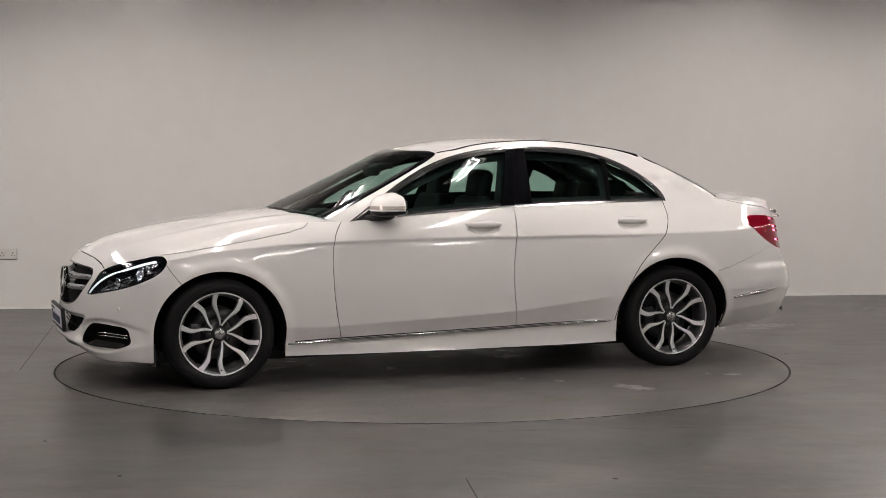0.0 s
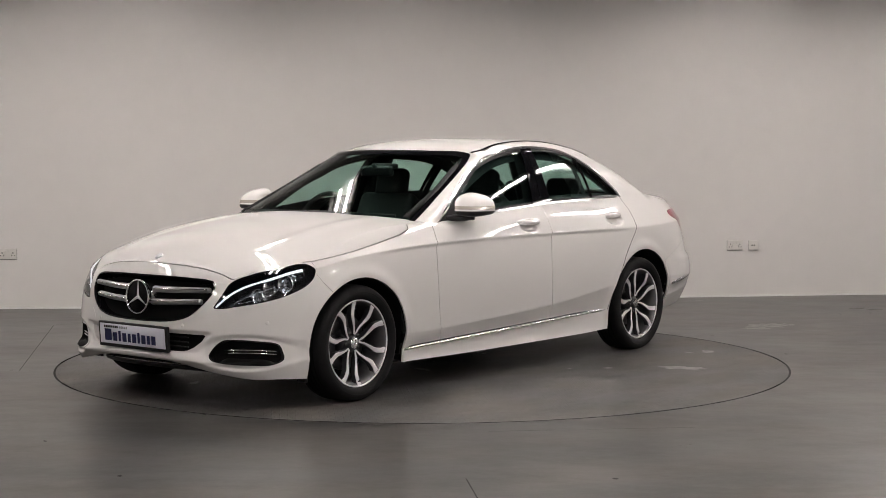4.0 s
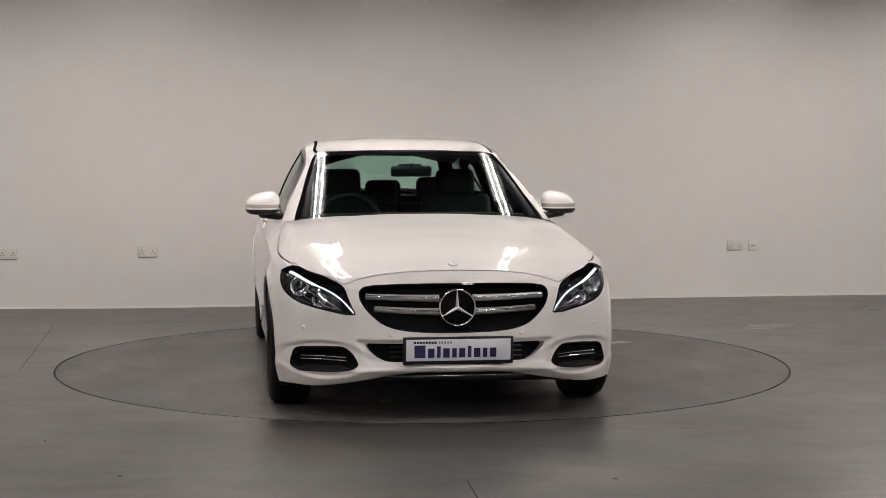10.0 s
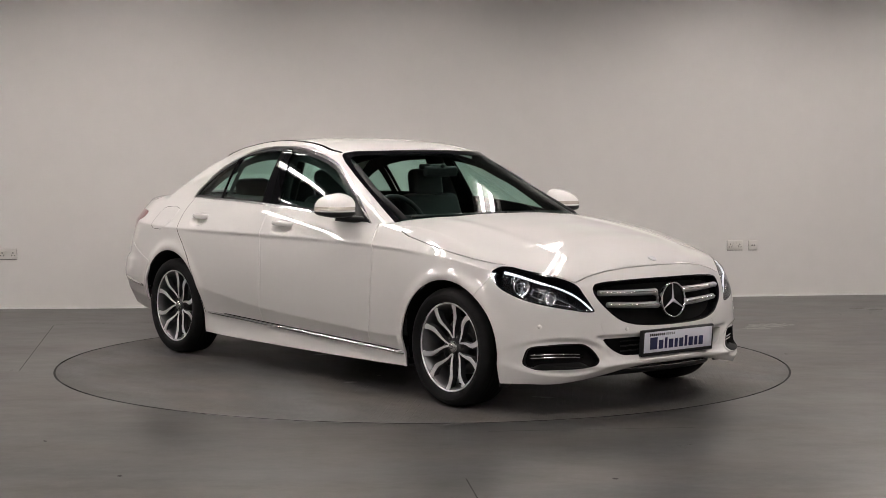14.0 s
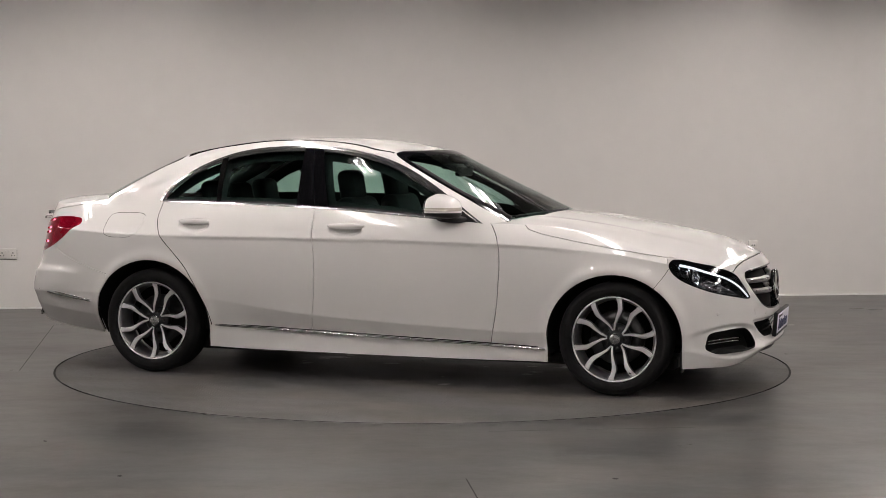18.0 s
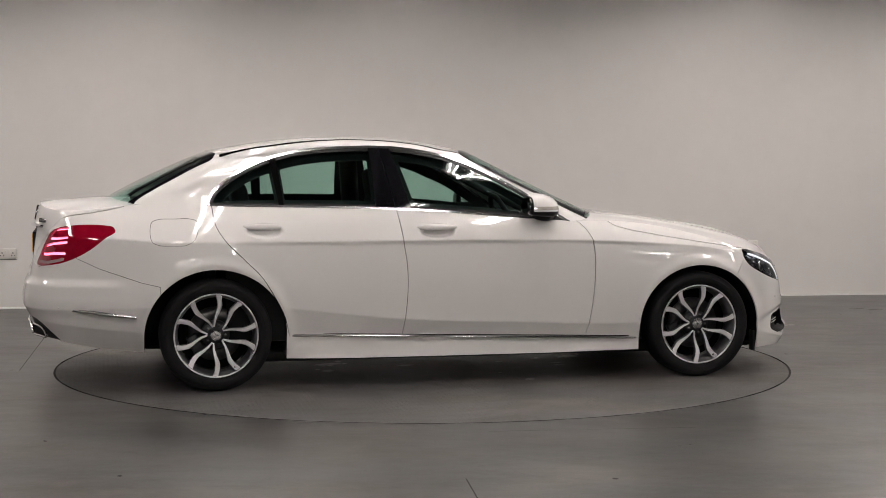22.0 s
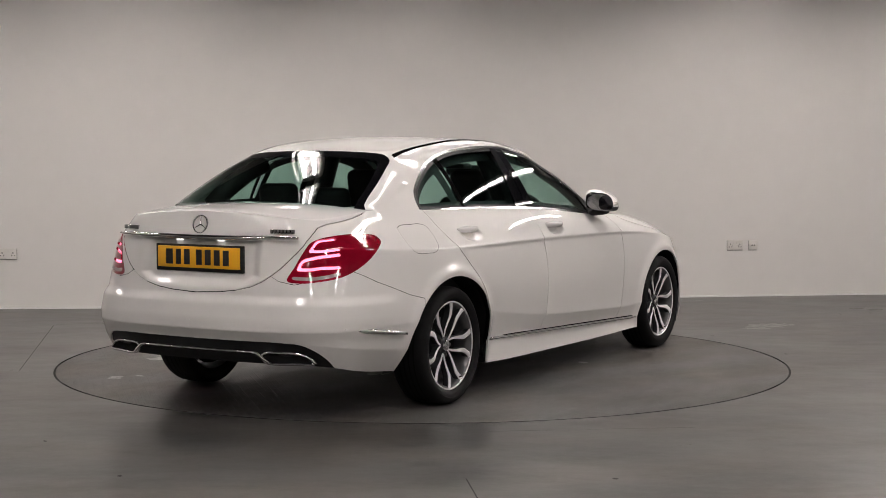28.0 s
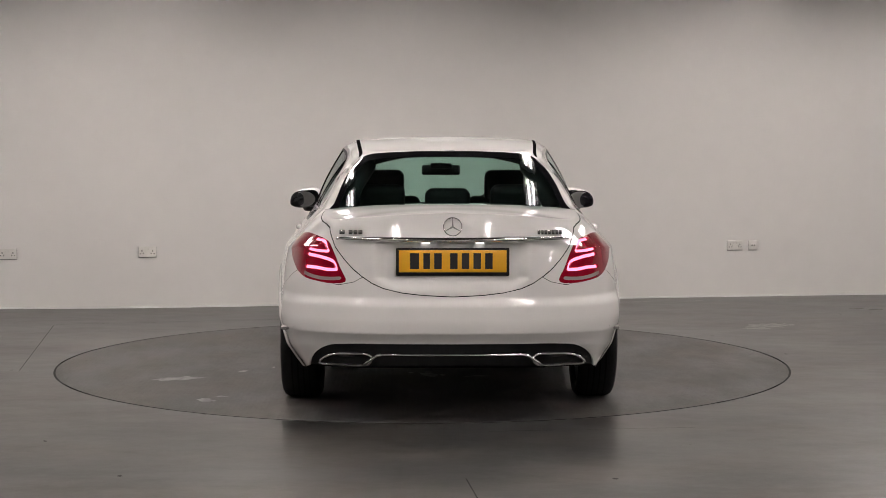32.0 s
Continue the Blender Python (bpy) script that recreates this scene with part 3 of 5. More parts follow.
def dished(S):
    """The hollow round the rear number plate and the swell of the wheel arches."""
    y, z = np.abs(S[..., 1]), S[..., 2]
    rear = (S[..., 0] < -2.2)
    ease = lambda v: np.clip(v, 0, 1) ** 2 * (3 - 2 * np.clip(v, 0, 1))
    dish = ease((.385 - .35 * np.clip(.72 - z, 0, 1) * 4 - y) / .07) * ease((z - .655) / .05) * ease((.897 - z) / .012)
    S[..., 0] += np.where(rear, .026 * dish, 0)
    nose = S[..., 0] > 1.6
    centre = ease((.505 - .45 * np.clip(.39 - z, 0, 1) - y) / .05) * ease((z - .272) / .022) * ease((.408 - z) / .02)
    r = np.hypot((y - .652) / .185, (z - .302) / .075)
    S[..., 0] += np.where(nose, -.022 * centre - .020 * ease((1.30 - r) / .30) + .012 * np.exp(-((z - .252) / .018) ** 2) * ease((.85 - y) / .1), 0)
    # shelf of the rear bumper, the hollow under the shoulder line, the handle cups
    n = np.cross(np.gradient(S, axis=1), np.gradient(S, axis=0))
    n /= np.linalg.norm(n, axis=2)[..., None] + 1e-12
    shelf = .017 * ease((.632 - z) / .055) * ease((z - .40) / .12) * ease((-1.86 - S[..., 0]) / .22)
    crest = np.interp(S[..., 0], [-1.42, -1.0, -.4, .2, .66, 1.05, 1.42], [.825, .825, .827, .825, .818, .803, .772])
    hollow = .0085 * ease((crest - z) / .020) * np.exp(-np.clip(crest - z, 0, 1) / .12) * ease((1.30 - S[..., 0]) / .3) * ease((S[..., 0] + 1.36) / .3) * (y > .6)
    belt = np.interp(S[..., 0], [-1.8, -1.42, -1.0, -.4, .2, .66, 1.05], [1.042, 1.016, 1.010, .995, .955, .920, .918])
    swell = .004 * np.sin(np.pi * np.clip((z - crest) / (belt - crest), 0, 1)) * ease((1.15 - S[..., 0]) / .3) * ease((S[..., 0] + 1.45) / .45) * (y > .6)
    S += n * (shelf - hollow + swell)[..., None]
    for hx, hz in ((-1.142, .890), (-.166, .881)):
        r = np.hypot((S[..., 0] - hx) / .108, (z - hz + .006) / .040)
        S[..., 1] -= np.where(y > .6, .034 * ease((1 - r) / .34), 0)
    for x, a in ((1.41, .365), (-1.415, .38)):
        r = np.hypot((S[..., 0] - x), (z - .31))
        S[..., 1] += np.where(y > .6, .012 * np.exp(-((r - a - .01) / .035) ** 2) * (z > .1), 0)
    return S


tub = dished(tub)


def seated(G, edge):
    """Sets the foot of the glasshouse on the edge of the lower body."""
    e = edge[(edge[:, 1] > .55) & (edge[:, 0] < .66)]
    e = e[np.argsort(e[:, 0])]
    x = G[0, :, 0]
    shift = np.stack([np.zeros_like(x), np.interp(x, e[:, 0], e[:, 1]) - G[0, :, 1], np.interp(x, e[:, 0], e[:, 2]) - G[0, :, 2]], -1)
    shift *= (np.clip((x + 1.87) / .07, 0, 1) * np.clip((.64 - x) / .05, 0, 1) * (G[0, :, 1] > .55))[:, None]
    fade = np.clip(1 - np.arange(len(G)) / 70, 0, 1)
    return G + shift[None] * fade[:, None, None]


house = seated(house, tub[-1])
middle = tub[int(np.argmin(np.abs(tub[:, tub.shape[1] // 2, 2] - .6)))]
WAY = np.r_[0, np.cumsum(np.linalg.norm(np.diff(middle, axis=0), axis=1))]
body = patch(tub, WAY)
rim_line = tub[-1]
lid = lid_sheet(rim_line[rim_line[:, 0] > .60], HOOD_SPINE)
share = np.linspace(1, 0, len(lid))[:, None]
lid[..., 2] += .0065 * np.exp(-((share - .66) / .075) ** 2) * np.clip((1.98 - lid[..., 0]) / .4, 0, 1) * np.clip((lid[..., 0] - .8) / .3, 0, 1)
bonnet_lid = patch(lid)
boot_top = patch(lid_sheet(rim_line[rim_line[:, 0] < -1.66], BOOT_SPINE))
top = patch(house)
GAP = .0022


# where the rear wing runs into the pillar the two share their normals
seam_t, seam_h = patch(tub[-6:], WAY)[0][-tub.shape[1] * 2:-tub.shape[1]], patch(house[:6])[0][house.shape[1]:house.shape[1] * 2]


def run_together(piece):
    A, T = piece[0].copy(), piece[1]
    x = A[:, 0]
    share = np.zeros((len(A), 3))
    for S in (seam_t, seam_h):
        S = S[(S[:, 0] < -1.2) & (S[:, 0] > -1.9) & (S[:, 1] > .55)]
        S = S[np.argsort(S[:, 0])]
        share += np.stack([np.interp(x, S[:, 0], S[:, 3 + i]) for i in range(3)], -1)
        z = np.interp(x, S[:, 0], S[:, 2])
    share /= np.linalg.norm(share, axis=1)[:, None]
    w = np.clip(1 - np.abs(A[:, 2] - z) / .075, 0, 1)
    w = (w * w * (3 - 2 * w) * np.clip((-1.25 - x) / .15, 0, 1) * np.clip((x + 1.98) / .1, 0, 1))[:, None]
    A[:, 3:6] = A[:, 3:6] * (1 - w) + share * w
    A[:, 3:6] /= np.linalg.norm(A[:, 3:6], axis=1)[:, None]
    return A, T


def arch(x, a, b):
    def sd(A):
        dx, dz = (A[:, 0] - x) / a, (A[:, 2] - .305) / b
        r = np.where(dz > 0, np.hypot(dx, dz), np.abs(dx))
        return np.where(A[:, 1] > .5, (r - 1) * a, 1.0)
    return sd


for x, a, b in ((1.411, .373, .357), (-1.414, .390, .372)):
    body = less(body, arch(x, a, b))

# lamps
HEAD = outline(smooth_loop(".502,.526 .513,.549 .535,.600 .557,.655 .644,.696 .734,.716 .855,.735 .945,.745 1.000,.741 1.026,.716 1.024,.681 .994,.645 .916,.604 .831,.574 .734,.552 .633,.535 .546,.522"), ROUND)
TAIL = outline(smooth_loop("5.318,.703 5.282,.766 5.243,.832 5.205,.880 5.142,.903 5.047,.916 4.927,.923 4.822,.919 4.765,.908 4.755,.888 4.820,.850 4.891,.795 4.975,.746 5.059,.715 5.154,.699 5.243,.691"), ROUND)
head_patch, body = cut(body, HEAD)
tail_patch, body = cut(body, TAIL)

# openings of the nose and tail
GRILLE = outline(np.vstack([curve(pairs("-.02,.678 .25,.676 .40,.669"), 12), curve(pairs(".452,.660 .474,.638 .474,.602 .452,.560 .418,.522 .366,.480 .300,.456 .20,.443 .1,.439 -.02,.438"), 30)]), FRONT, ahead)
INTAKE = outline(pairs("-.02,.391 .44,.388 .452,.380 .435,.350 .40,.320 .36,.300 .33,.294 -.02,.290"), FRONT, ahead)
FOG = outline(smooth_loop(".806,.262 .800,.310 .784,.345 .70,.362 .60,.367 .552,.364 .514,.339 .490,.303 .482,.283 .497,.264 .56,.247 .68,.240 .778,.243"), FRONT, ahead)
grille_patch, body = cut(body, GRILLE)
intake_patch, body = cut(body, INTAKE)
fog_patch, body = cut(body, FOG)
DIFFUSER = outline(np.vstack([curve(pairs("-.02,.406 .30,.406 .50,.405 .60,.394 .655,.362 .690,.315 .70,.262"), 30), [(.70, .1), (-.02, .1)]]), FRONT, behind)
diffuser_patch, body = cut(body, DIFFUSER)

inner_shell = body

TOW = outline(smooth_loop(".466,.462 .450,.476 .430,.474 .410,.460 .392,.432 .394,.416 .415,.411 .442,.412 .460,.428", 40), FRONT, ahead)

# lids
BONNET = outline(pairs("-.1,.7385 .0,.738 .15,.735 .25,.730 .36,.718 .44,.702 .49,.690 .530,.676 .557,.668 .644,.703 .734,.722 .855,.741 .955,.751 1.04,.756 1.20,.775 1.382,.800 1.58,.832 1.78,.868 1.87,.893 1.905,.920 1.905,1.2 -.1,1.2"), ROUND)
BOOT = outline(pairs("4.62,1.036 4.663,1.030 4.72,1.014 4.822,.996 4.94,.981 5.06,.970 5.130,.955 5.175,.925 5.217,.892 5.260,.846 5.304,.803 5.350,.762 5.396,.728 5.450,.695 5.509,.670 5.60,.650 5.698,.639 5.842,.632 5.95,.632 5.95,1.2 4.62,1.2"), ROUND)
bonnet_side, body = keep(body, grown(BONNET, -GAP)), less(body, grown(BONNET, GAP))
boot_face, body = keep(body, grown(BOOT, -GAP)), less(body, grown(BOOT, GAP))


def joined(*pieces):
    A, T, n = [], [], 0
    for a, t in pieces:
        A.append(a)
        T.append(t + n)
        n += len(a)
    return np.vstack(A), np.vstack(T)


panel("bonnet", joined(keep(bonnet_lid, lambda A: np.interp(A[:, 1], [0, .4, .62, .725, .805], [.914, .893, .79, .70, .60]) - A[:, 0]), bonnet_side), PAINT, car)
panel("deck_corner", keep(boot_top, lambda A: np.maximum(-1.862 - A[:, 0], .50 - A[:, 1])), PAINT, car, flange=0)
panel("boot_lid", joined(keep(boot_top, lambda A: A[:, 0] + 1.86), boot_face), PAINT, car)

# bumpers, wings, doors, sills
FRONT_BUMPER = outline(pairs("-.1,.05 -.1,.9 1.03,.9 1.03,.70 1.07,.668 1.115,.630 1.16,.585 1.23,.52 1.23,.05"), ROUND)
REAR_BUMPER = outline(pairs("4.50,.05 4.50,.585 4.60,.608 4.731,.652 4.844,.688 4.914,.717 4.99,.745 5.28,.684 5.36,.70 5.45,.75 5.95,.75 5.95,.05"), ROUND)
front_bumper, body = keep(body, grown(FRONT_BUMPER, -GAP * .6)), less(body, grown(FRONT_BUMPER, GAP * .6))
rear_bumper, body = keep(body, grown(REAR_BUMPER, -GAP * .6)), less(body, grown(REAR_BUMPER, GAP * .6))
bumper_f = panel("front_bumper", front_bumper, PAINT, car)
panel("tow_cover", keep(front_bumper, TOW), PAINT, bumper_f, "right", .003, .0012, "white towing eye cover")
bumper_r = panel("rear_bumper", rear_bumper, PAINT, car)
sill_z = lambda x: .236 + (1.02 - x) * .0305
under = lambda A: np.where(A[:, 1] > .5, np.maximum(A[:, 2] - sill_z(A[:, 0]), np.abs(A[:, 0]) - 1.2), 1)
sill, body = keep(body, under), less(body, under)
FRONT_EDGE = curve(pairs(".60,1.06 .634,.97 .707,.90 .746,.836 .765,.718 .762,.60 .757,.522 .735,.361 .706,.24"), 40)
B_EDGE = curve(pairs("-.400,1.06 -.387,.999 -.362,.811 -.345,.682 -.344,.522 -.358,.377 -.374,.26"), 30)
REAR_EDGE = curve(pairs("-1.428,1.06 -1.420,1.003 -1.410,.923 -1.355,.827 -1.260,.731 -1.165,.634 -1.086,.506 -1.038,.409 -1.004,.26"), 40)
on_side = lambda A: (A[:, 1] > .5) & (np.abs(A[:, 0]) < 1.6)
DOOR_F = outline(np.vstack([FRONT_EDGE, B_EDGE[::-1]]), SIDE, on_side)
DOOR_R = outline(np.vstack([B_EDGE, REAR_EDGE[::-1]]), SIDE, on_side)
door_f, door_r = keep(body, grown(DOOR_F, -GAP)), keep(body, grown(DOOR_R, -GAP))
panel("inner_shell", inner_shell, MESH_BLACK, car, flange=0, push=-.02)
rest = less(less(body, grown(DOOR_F, GAP)), grown(DOOR_R, GAP))
wing, quarter = cut(rest, lambda A: -A[:, 0])
FLAP = outline(smooth_loop("-1.503,.905 -1.508,.938 -1.545,.951 -1.63,.951 -1.72,.948 -1.752,.935 -1.765,.880 -1.755,.830 -1.72,.812 -1.64,.808 -1.57,.812 -1.525,.842", 60), SIDE, lambda A: A[:, 1] > .5)
flap, quarter_right = keep(quarter, grown(FLAP, -.0012)), less(quarter, grown(FLAP, .0012))

# ---- roof, pillars, windows ----
DLO_TOP = curve(pairs("-1.447,1.012 -1.440,1.056 -1.421,1.092 -1.370,1.143 -1.259,1.217 -1.164,1.264 -1.002,1.316 -.834,1.343 -.639,1.355 -.468,1.357 -.345,1.350 -.18,1.327 -.018,1.288 .147,1.223 .312,1.134 .472,1.032 .585,.956 .652,.914"), 90)
DLO_LOW = curve(pairs(".652,.900 .2,.952 -.4,.992 -1.0,1.007 -1.447,1.008"), 30)
DLO = outline(np.vstack([DLO_TOP, DLO_LOW]), SIDE, lambda A: (A[:, 1] > .35) & (A[:, 4] > .3))
SCREEN_LINE = outline(np.vstack([[(-.05, .85), (.78, .85)], curve(pairs(".728,.925 .714,.965 .670,1.068 .612,1.212 .578,1.280 .555,1.308 .50,1.323 .30,1.331 -.05,1.335"), 50)]), FRONT, lambda A: A[:, 0] > -.12)
REAR_LINE = outline(np.vstack([[(-.05, 1.0), (.65, 1.0)], curve(pairs(".598,1.055 .586,1.085 .562,1.155 .514,1.244 .472,1.290 .430,1.309 .36,1.318 .2,1.326 -.05,1.328"), 50)]), FRONT, lambda A: A[:, 0] < -1.2)
dlo, top = cut(top, DLO)
screen, top = cut(top, SCREEN_LINE)
rear_glass, top = cut(top, REAR_LINE)
ditch_line = GLASSHOUSE[4][3:10]
ditch_y = lambda x: spline(ditch_line[:, :2], x)
DITCH = lambda A: np.where((A[:, 2] > 1.28) & (A[:, 1] > .3), np.maximum(np.abs(A[:, 1] - ditch_y(A[:, 0])) - .0095, np.maximum(A[:, 0] - .02, -1.36 - A[:, 0])), 1)
ditch, top = cut(top, DITCH)
ROOF = lambda A: np.maximum(A[:, 1] - np.where((A[:, 0] < .02) & (A[:, 0] > -1.36), ditch_y(A[:, 0]), .46), 1.25 - A[:, 2])
roof, frame_side = cut(top, ROOF)
panel("roof", roof, PAINT, car, flange=.004)
c_pillar, a_pillar = cut(frame_side, lambda A: A[:, 0] + .45)

for s, m in (("left", 1), ("right", -1)):
    panel("front_wing", wing, PAINT, car, s)
    panel("rear_wing", run_together(quarter if m > 0 else quarter_right), PAINT, car, s, flange=0, shaped=True)
    panel("pillar", run_together(c_pillar), PAINT, car, s, flange=0, shaped=True)
    panel("pillar", a_pillar, PAINT, car, s, flange=0)
    panel("sill", sill, PAINT, car, s)
    part("sill_trim", tube([(x, m * (.8625 + .003 * math.sin((x + 1) * 1.5)), sill_z(x) + .004) for x in (1.025 - .0635 * i for i in range(33))], .0098, 10, flat=.9), CHROME, car, "thin chrome strip")
    # Black tube that stands for the dark gap over the strip.
    part("sill_gap_line", tube([(x, m * .8600, sill_z(x) + .0155) for x in (1.02 - .0635 * i for i in range(33))], .0042, 8), STRIP_BLACK, car, "thin black line for the gap above the chrome strip")
    panel("roof_strip", ditch, STRIP_BLACK, car, s, .004, .001)
panel("fuel_flap", flap, PAINT, car, "right", .004)

# side windows: chrome edge, black frame, panes
chrome_ring = keep(dlo, band(DLO, -.014, .01))
inner = less(dlo, band(DLO, -.014, .01))
line = lambda x0, z0, x1, z1: (lambda A: (A[:, 0] - x0) - (x1 - x0) * (A[:, 2] - z0) / (z1 - z0))
B_FRONT, B_REAR = line(-.394, 1.321, -.299, .996), line(-.518, 1.325, -.505, 1.011)
D_FRONT, D_REAR = line(-1.048, 1.27, -1.020, 1.010), line(-1.086, 1.262, -1.047, 1.011)
B_SEAM = line(-.464, 1.353, -.388, .994)
SAIL = line(.30, 1.20, .475, .94)
pillar_b = keep(inner, lambda A: np.maximum(B_FRONT(A), -B_REAR(A)))
divider = keep(inner, lambda A: np.maximum(D_FRONT(A), -D_REAR(A)))
sail = keep(inner, lambda A: -SAIL(A))
open_f = keep(inner, lambda A: np.maximum(-B_FRONT(A), SAIL(A)))
open_r = keep(inner, lambda A: np.maximum(B_REAR(A), -D_FRONT(A)))
open_q = keep(inner, lambda A: D_REAR(A))
FRAME = band(DLO, -.028, 0)
LOW = lambda A: A[:, 2] - np.interp(A[:, 0], [-1.447, -1.0, -.4, .2, .652], [1.055, 1.055, 1.040, 1.000, .95])
B_WIDE = lambda A: np.maximum(B_FRONT(A) - .038, -B_REAR(A) - .014)
D_WIDE = lambda A: np.maximum(D_FRONT(A) - .014, -D_REAR(A) - .014)
trim_band = keep(dlo, lambda A: np.minimum(np.minimum(band(DLO, -.062, 0)(A), B_WIDE(A)), D_WIDE(A)))
for s, m in (("left", 1), ("right", -1)):
    fd, rd = panel("front_door", door_f, PAINT, car, s), panel("rear_door", door_r, PAINT, car, s)
    panel("window_trim", keep(chrome_ring, lambda A: -B_SEAM(A) + .002), SATIN, fd, s, .006, .0025, "satin chrome window trim")
    panel("window_trim", keep(chrome_ring, lambda A: B_SEAM(A) + .002), SATIN, rd, s, .006, .0025, "satin chrome window trim")
    panel("pillar_cover", keep(pillar_b, lambda A: -B_SEAM(A) + .002), GLOSS_BLACK, fd, s, .006, .001, "gloss black pillar cover")
    panel("pillar_cover", keep(pillar_b, lambda A: B_SEAM(A) + .002), GLOSS_BLACK, rd, s, .006, .001, "gloss black pillar cover")
    panel("window_divider", divider, STRIP_BLACK, rd, s, .004, .002)
    panel("mirror_foot", sail, BLACK, fd, s, .004, .001)
    for door, piece in ((fd, open_f), (rd, open_r), (rd, open_q)):
        panel("window_frame", less(keep(piece, FRAME), LOW), BLACK, door, s, .006, -.001)
        panel("window_seal", keep(keep(piece, FRAME), LOW), BLACK, door, s, .006, -.001)
        panel("window_pane", less(piece, FRAME), GLASS, door, s, 0, -.005, "green-tinted glass")
for s in ("left", "right"):
    panel("inner_frame", trim_band, CLOTH, car, s, 0, -.042, "black inner trim round the side windows")
screen_ob = panel("windscreen", less(screen, band(SCREEN_LINE, -.026, .01)), SCREEN, car, flange=0, label="tinted laminated windscreen")
panel("screen_border", keep(screen, band(SCREEN_LINE, -.026, .01)), GLOSS_BLACK, screen_ob, flange=.004)
rear_ob = panel("rear_window", less(rear_glass, band(REAR_LINE, -.030, .01)), GLASS, car, flange=0, label="tinted rear window")
panel("window_border", keep(rear_glass, band(REAR_LINE, -.030, .01)), GLOSS_BLACK, rear_ob, flange=.004)


# ---- lamps ----
CLEAR = glass("lamp_glass", (.92, .93, .95))
HOUSING_BLACK = material("lamp_housing", (.006, .006, .007), .2, 0)
LAMP_CHROME = material("lamp_chrome", (.75, .75, .76), .12, 1.0)
DAYLIGHT = glowing("daylight_strip", (.90, .94, 1), .95)
RED_LENS = material("red_lens", (.15, .002, .010), .08, 0, 1.0, grain=.35, scale=22)
lens = RED_LENS.node_tree.nodes["Principled BSDF"]
lens.inputs["Emission Color"].default_value, lens.inputs["Emission Strength"].default_value = (1, .004, .05, 1), .06
RED_GLOW = glowing("red_light_bar", (1, .20, .33), 2.4)
SMOKE = material("reversing_lens", (.42, .36, .35), .2, .3, .6)


def stripe(points, half, n=50):
    """Distance to an open line on the way round the car, less half its breadth."""
    P = curve(pairs(points), n)

    def sd(A):
        x = ROUND(A)
        d = np.full(len(x), 9.0)
        for p, q in zip(P[:-1], P[1:]):
            e = q - p
            t = np.clip(((x - p) @ e) / (e @ e), 0, 1)
            d = np.minimum(d, np.linalg.norm(x - p - t[:, None] * e, axis=1))
        return d - half
    return sd


def spot(piece, w, z):
    """The place and the outward direction at a point of a patch."""
    A = piece[0]
    i = int(np.argmin(np.hypot(A[:, 6] - w, A[:, 2] - z)))
    return Vector(A[i, :3]), Vector(A[i, 3:6])


DRL = stripe(".515,.534 .542,.564 .577,.599 .613,.624 .666,.649 .769,.683 .86,.708 .94,.722", .0040)
BAR_LOW = stripe("5.262,.757 5.243,.792 5.179,.812 5.082,.824 4.963,.838 4.90,.845", .0072)
BAR_LOW2 = stripe("5.262,.757 5.20,.757 5.154,.763 5.047,.768 4.985,.786 4.94,.812", .0072)
BAR_TOP = stripe("5.205,.843 5.165,.886 5.082,.899 4.939,.910 4.85,.906", .0064)
BAR_TOP2 = stripe("5.205,.843 5.117,.846 4.999,.862 4.90,.875 4.84,.885", .0064)
bars = lambda A: np.maximum(np.minimum(np.minimum(BAR_LOW(A), BAR_LOW2(A)), np.minimum(BAR_TOP(A), BAR_TOP2(A))), 5.05 - A[:, 6])
REVERSE = stripe("5.285,.716 5.20,.713 5.12,.722 5.06,.735", .008)
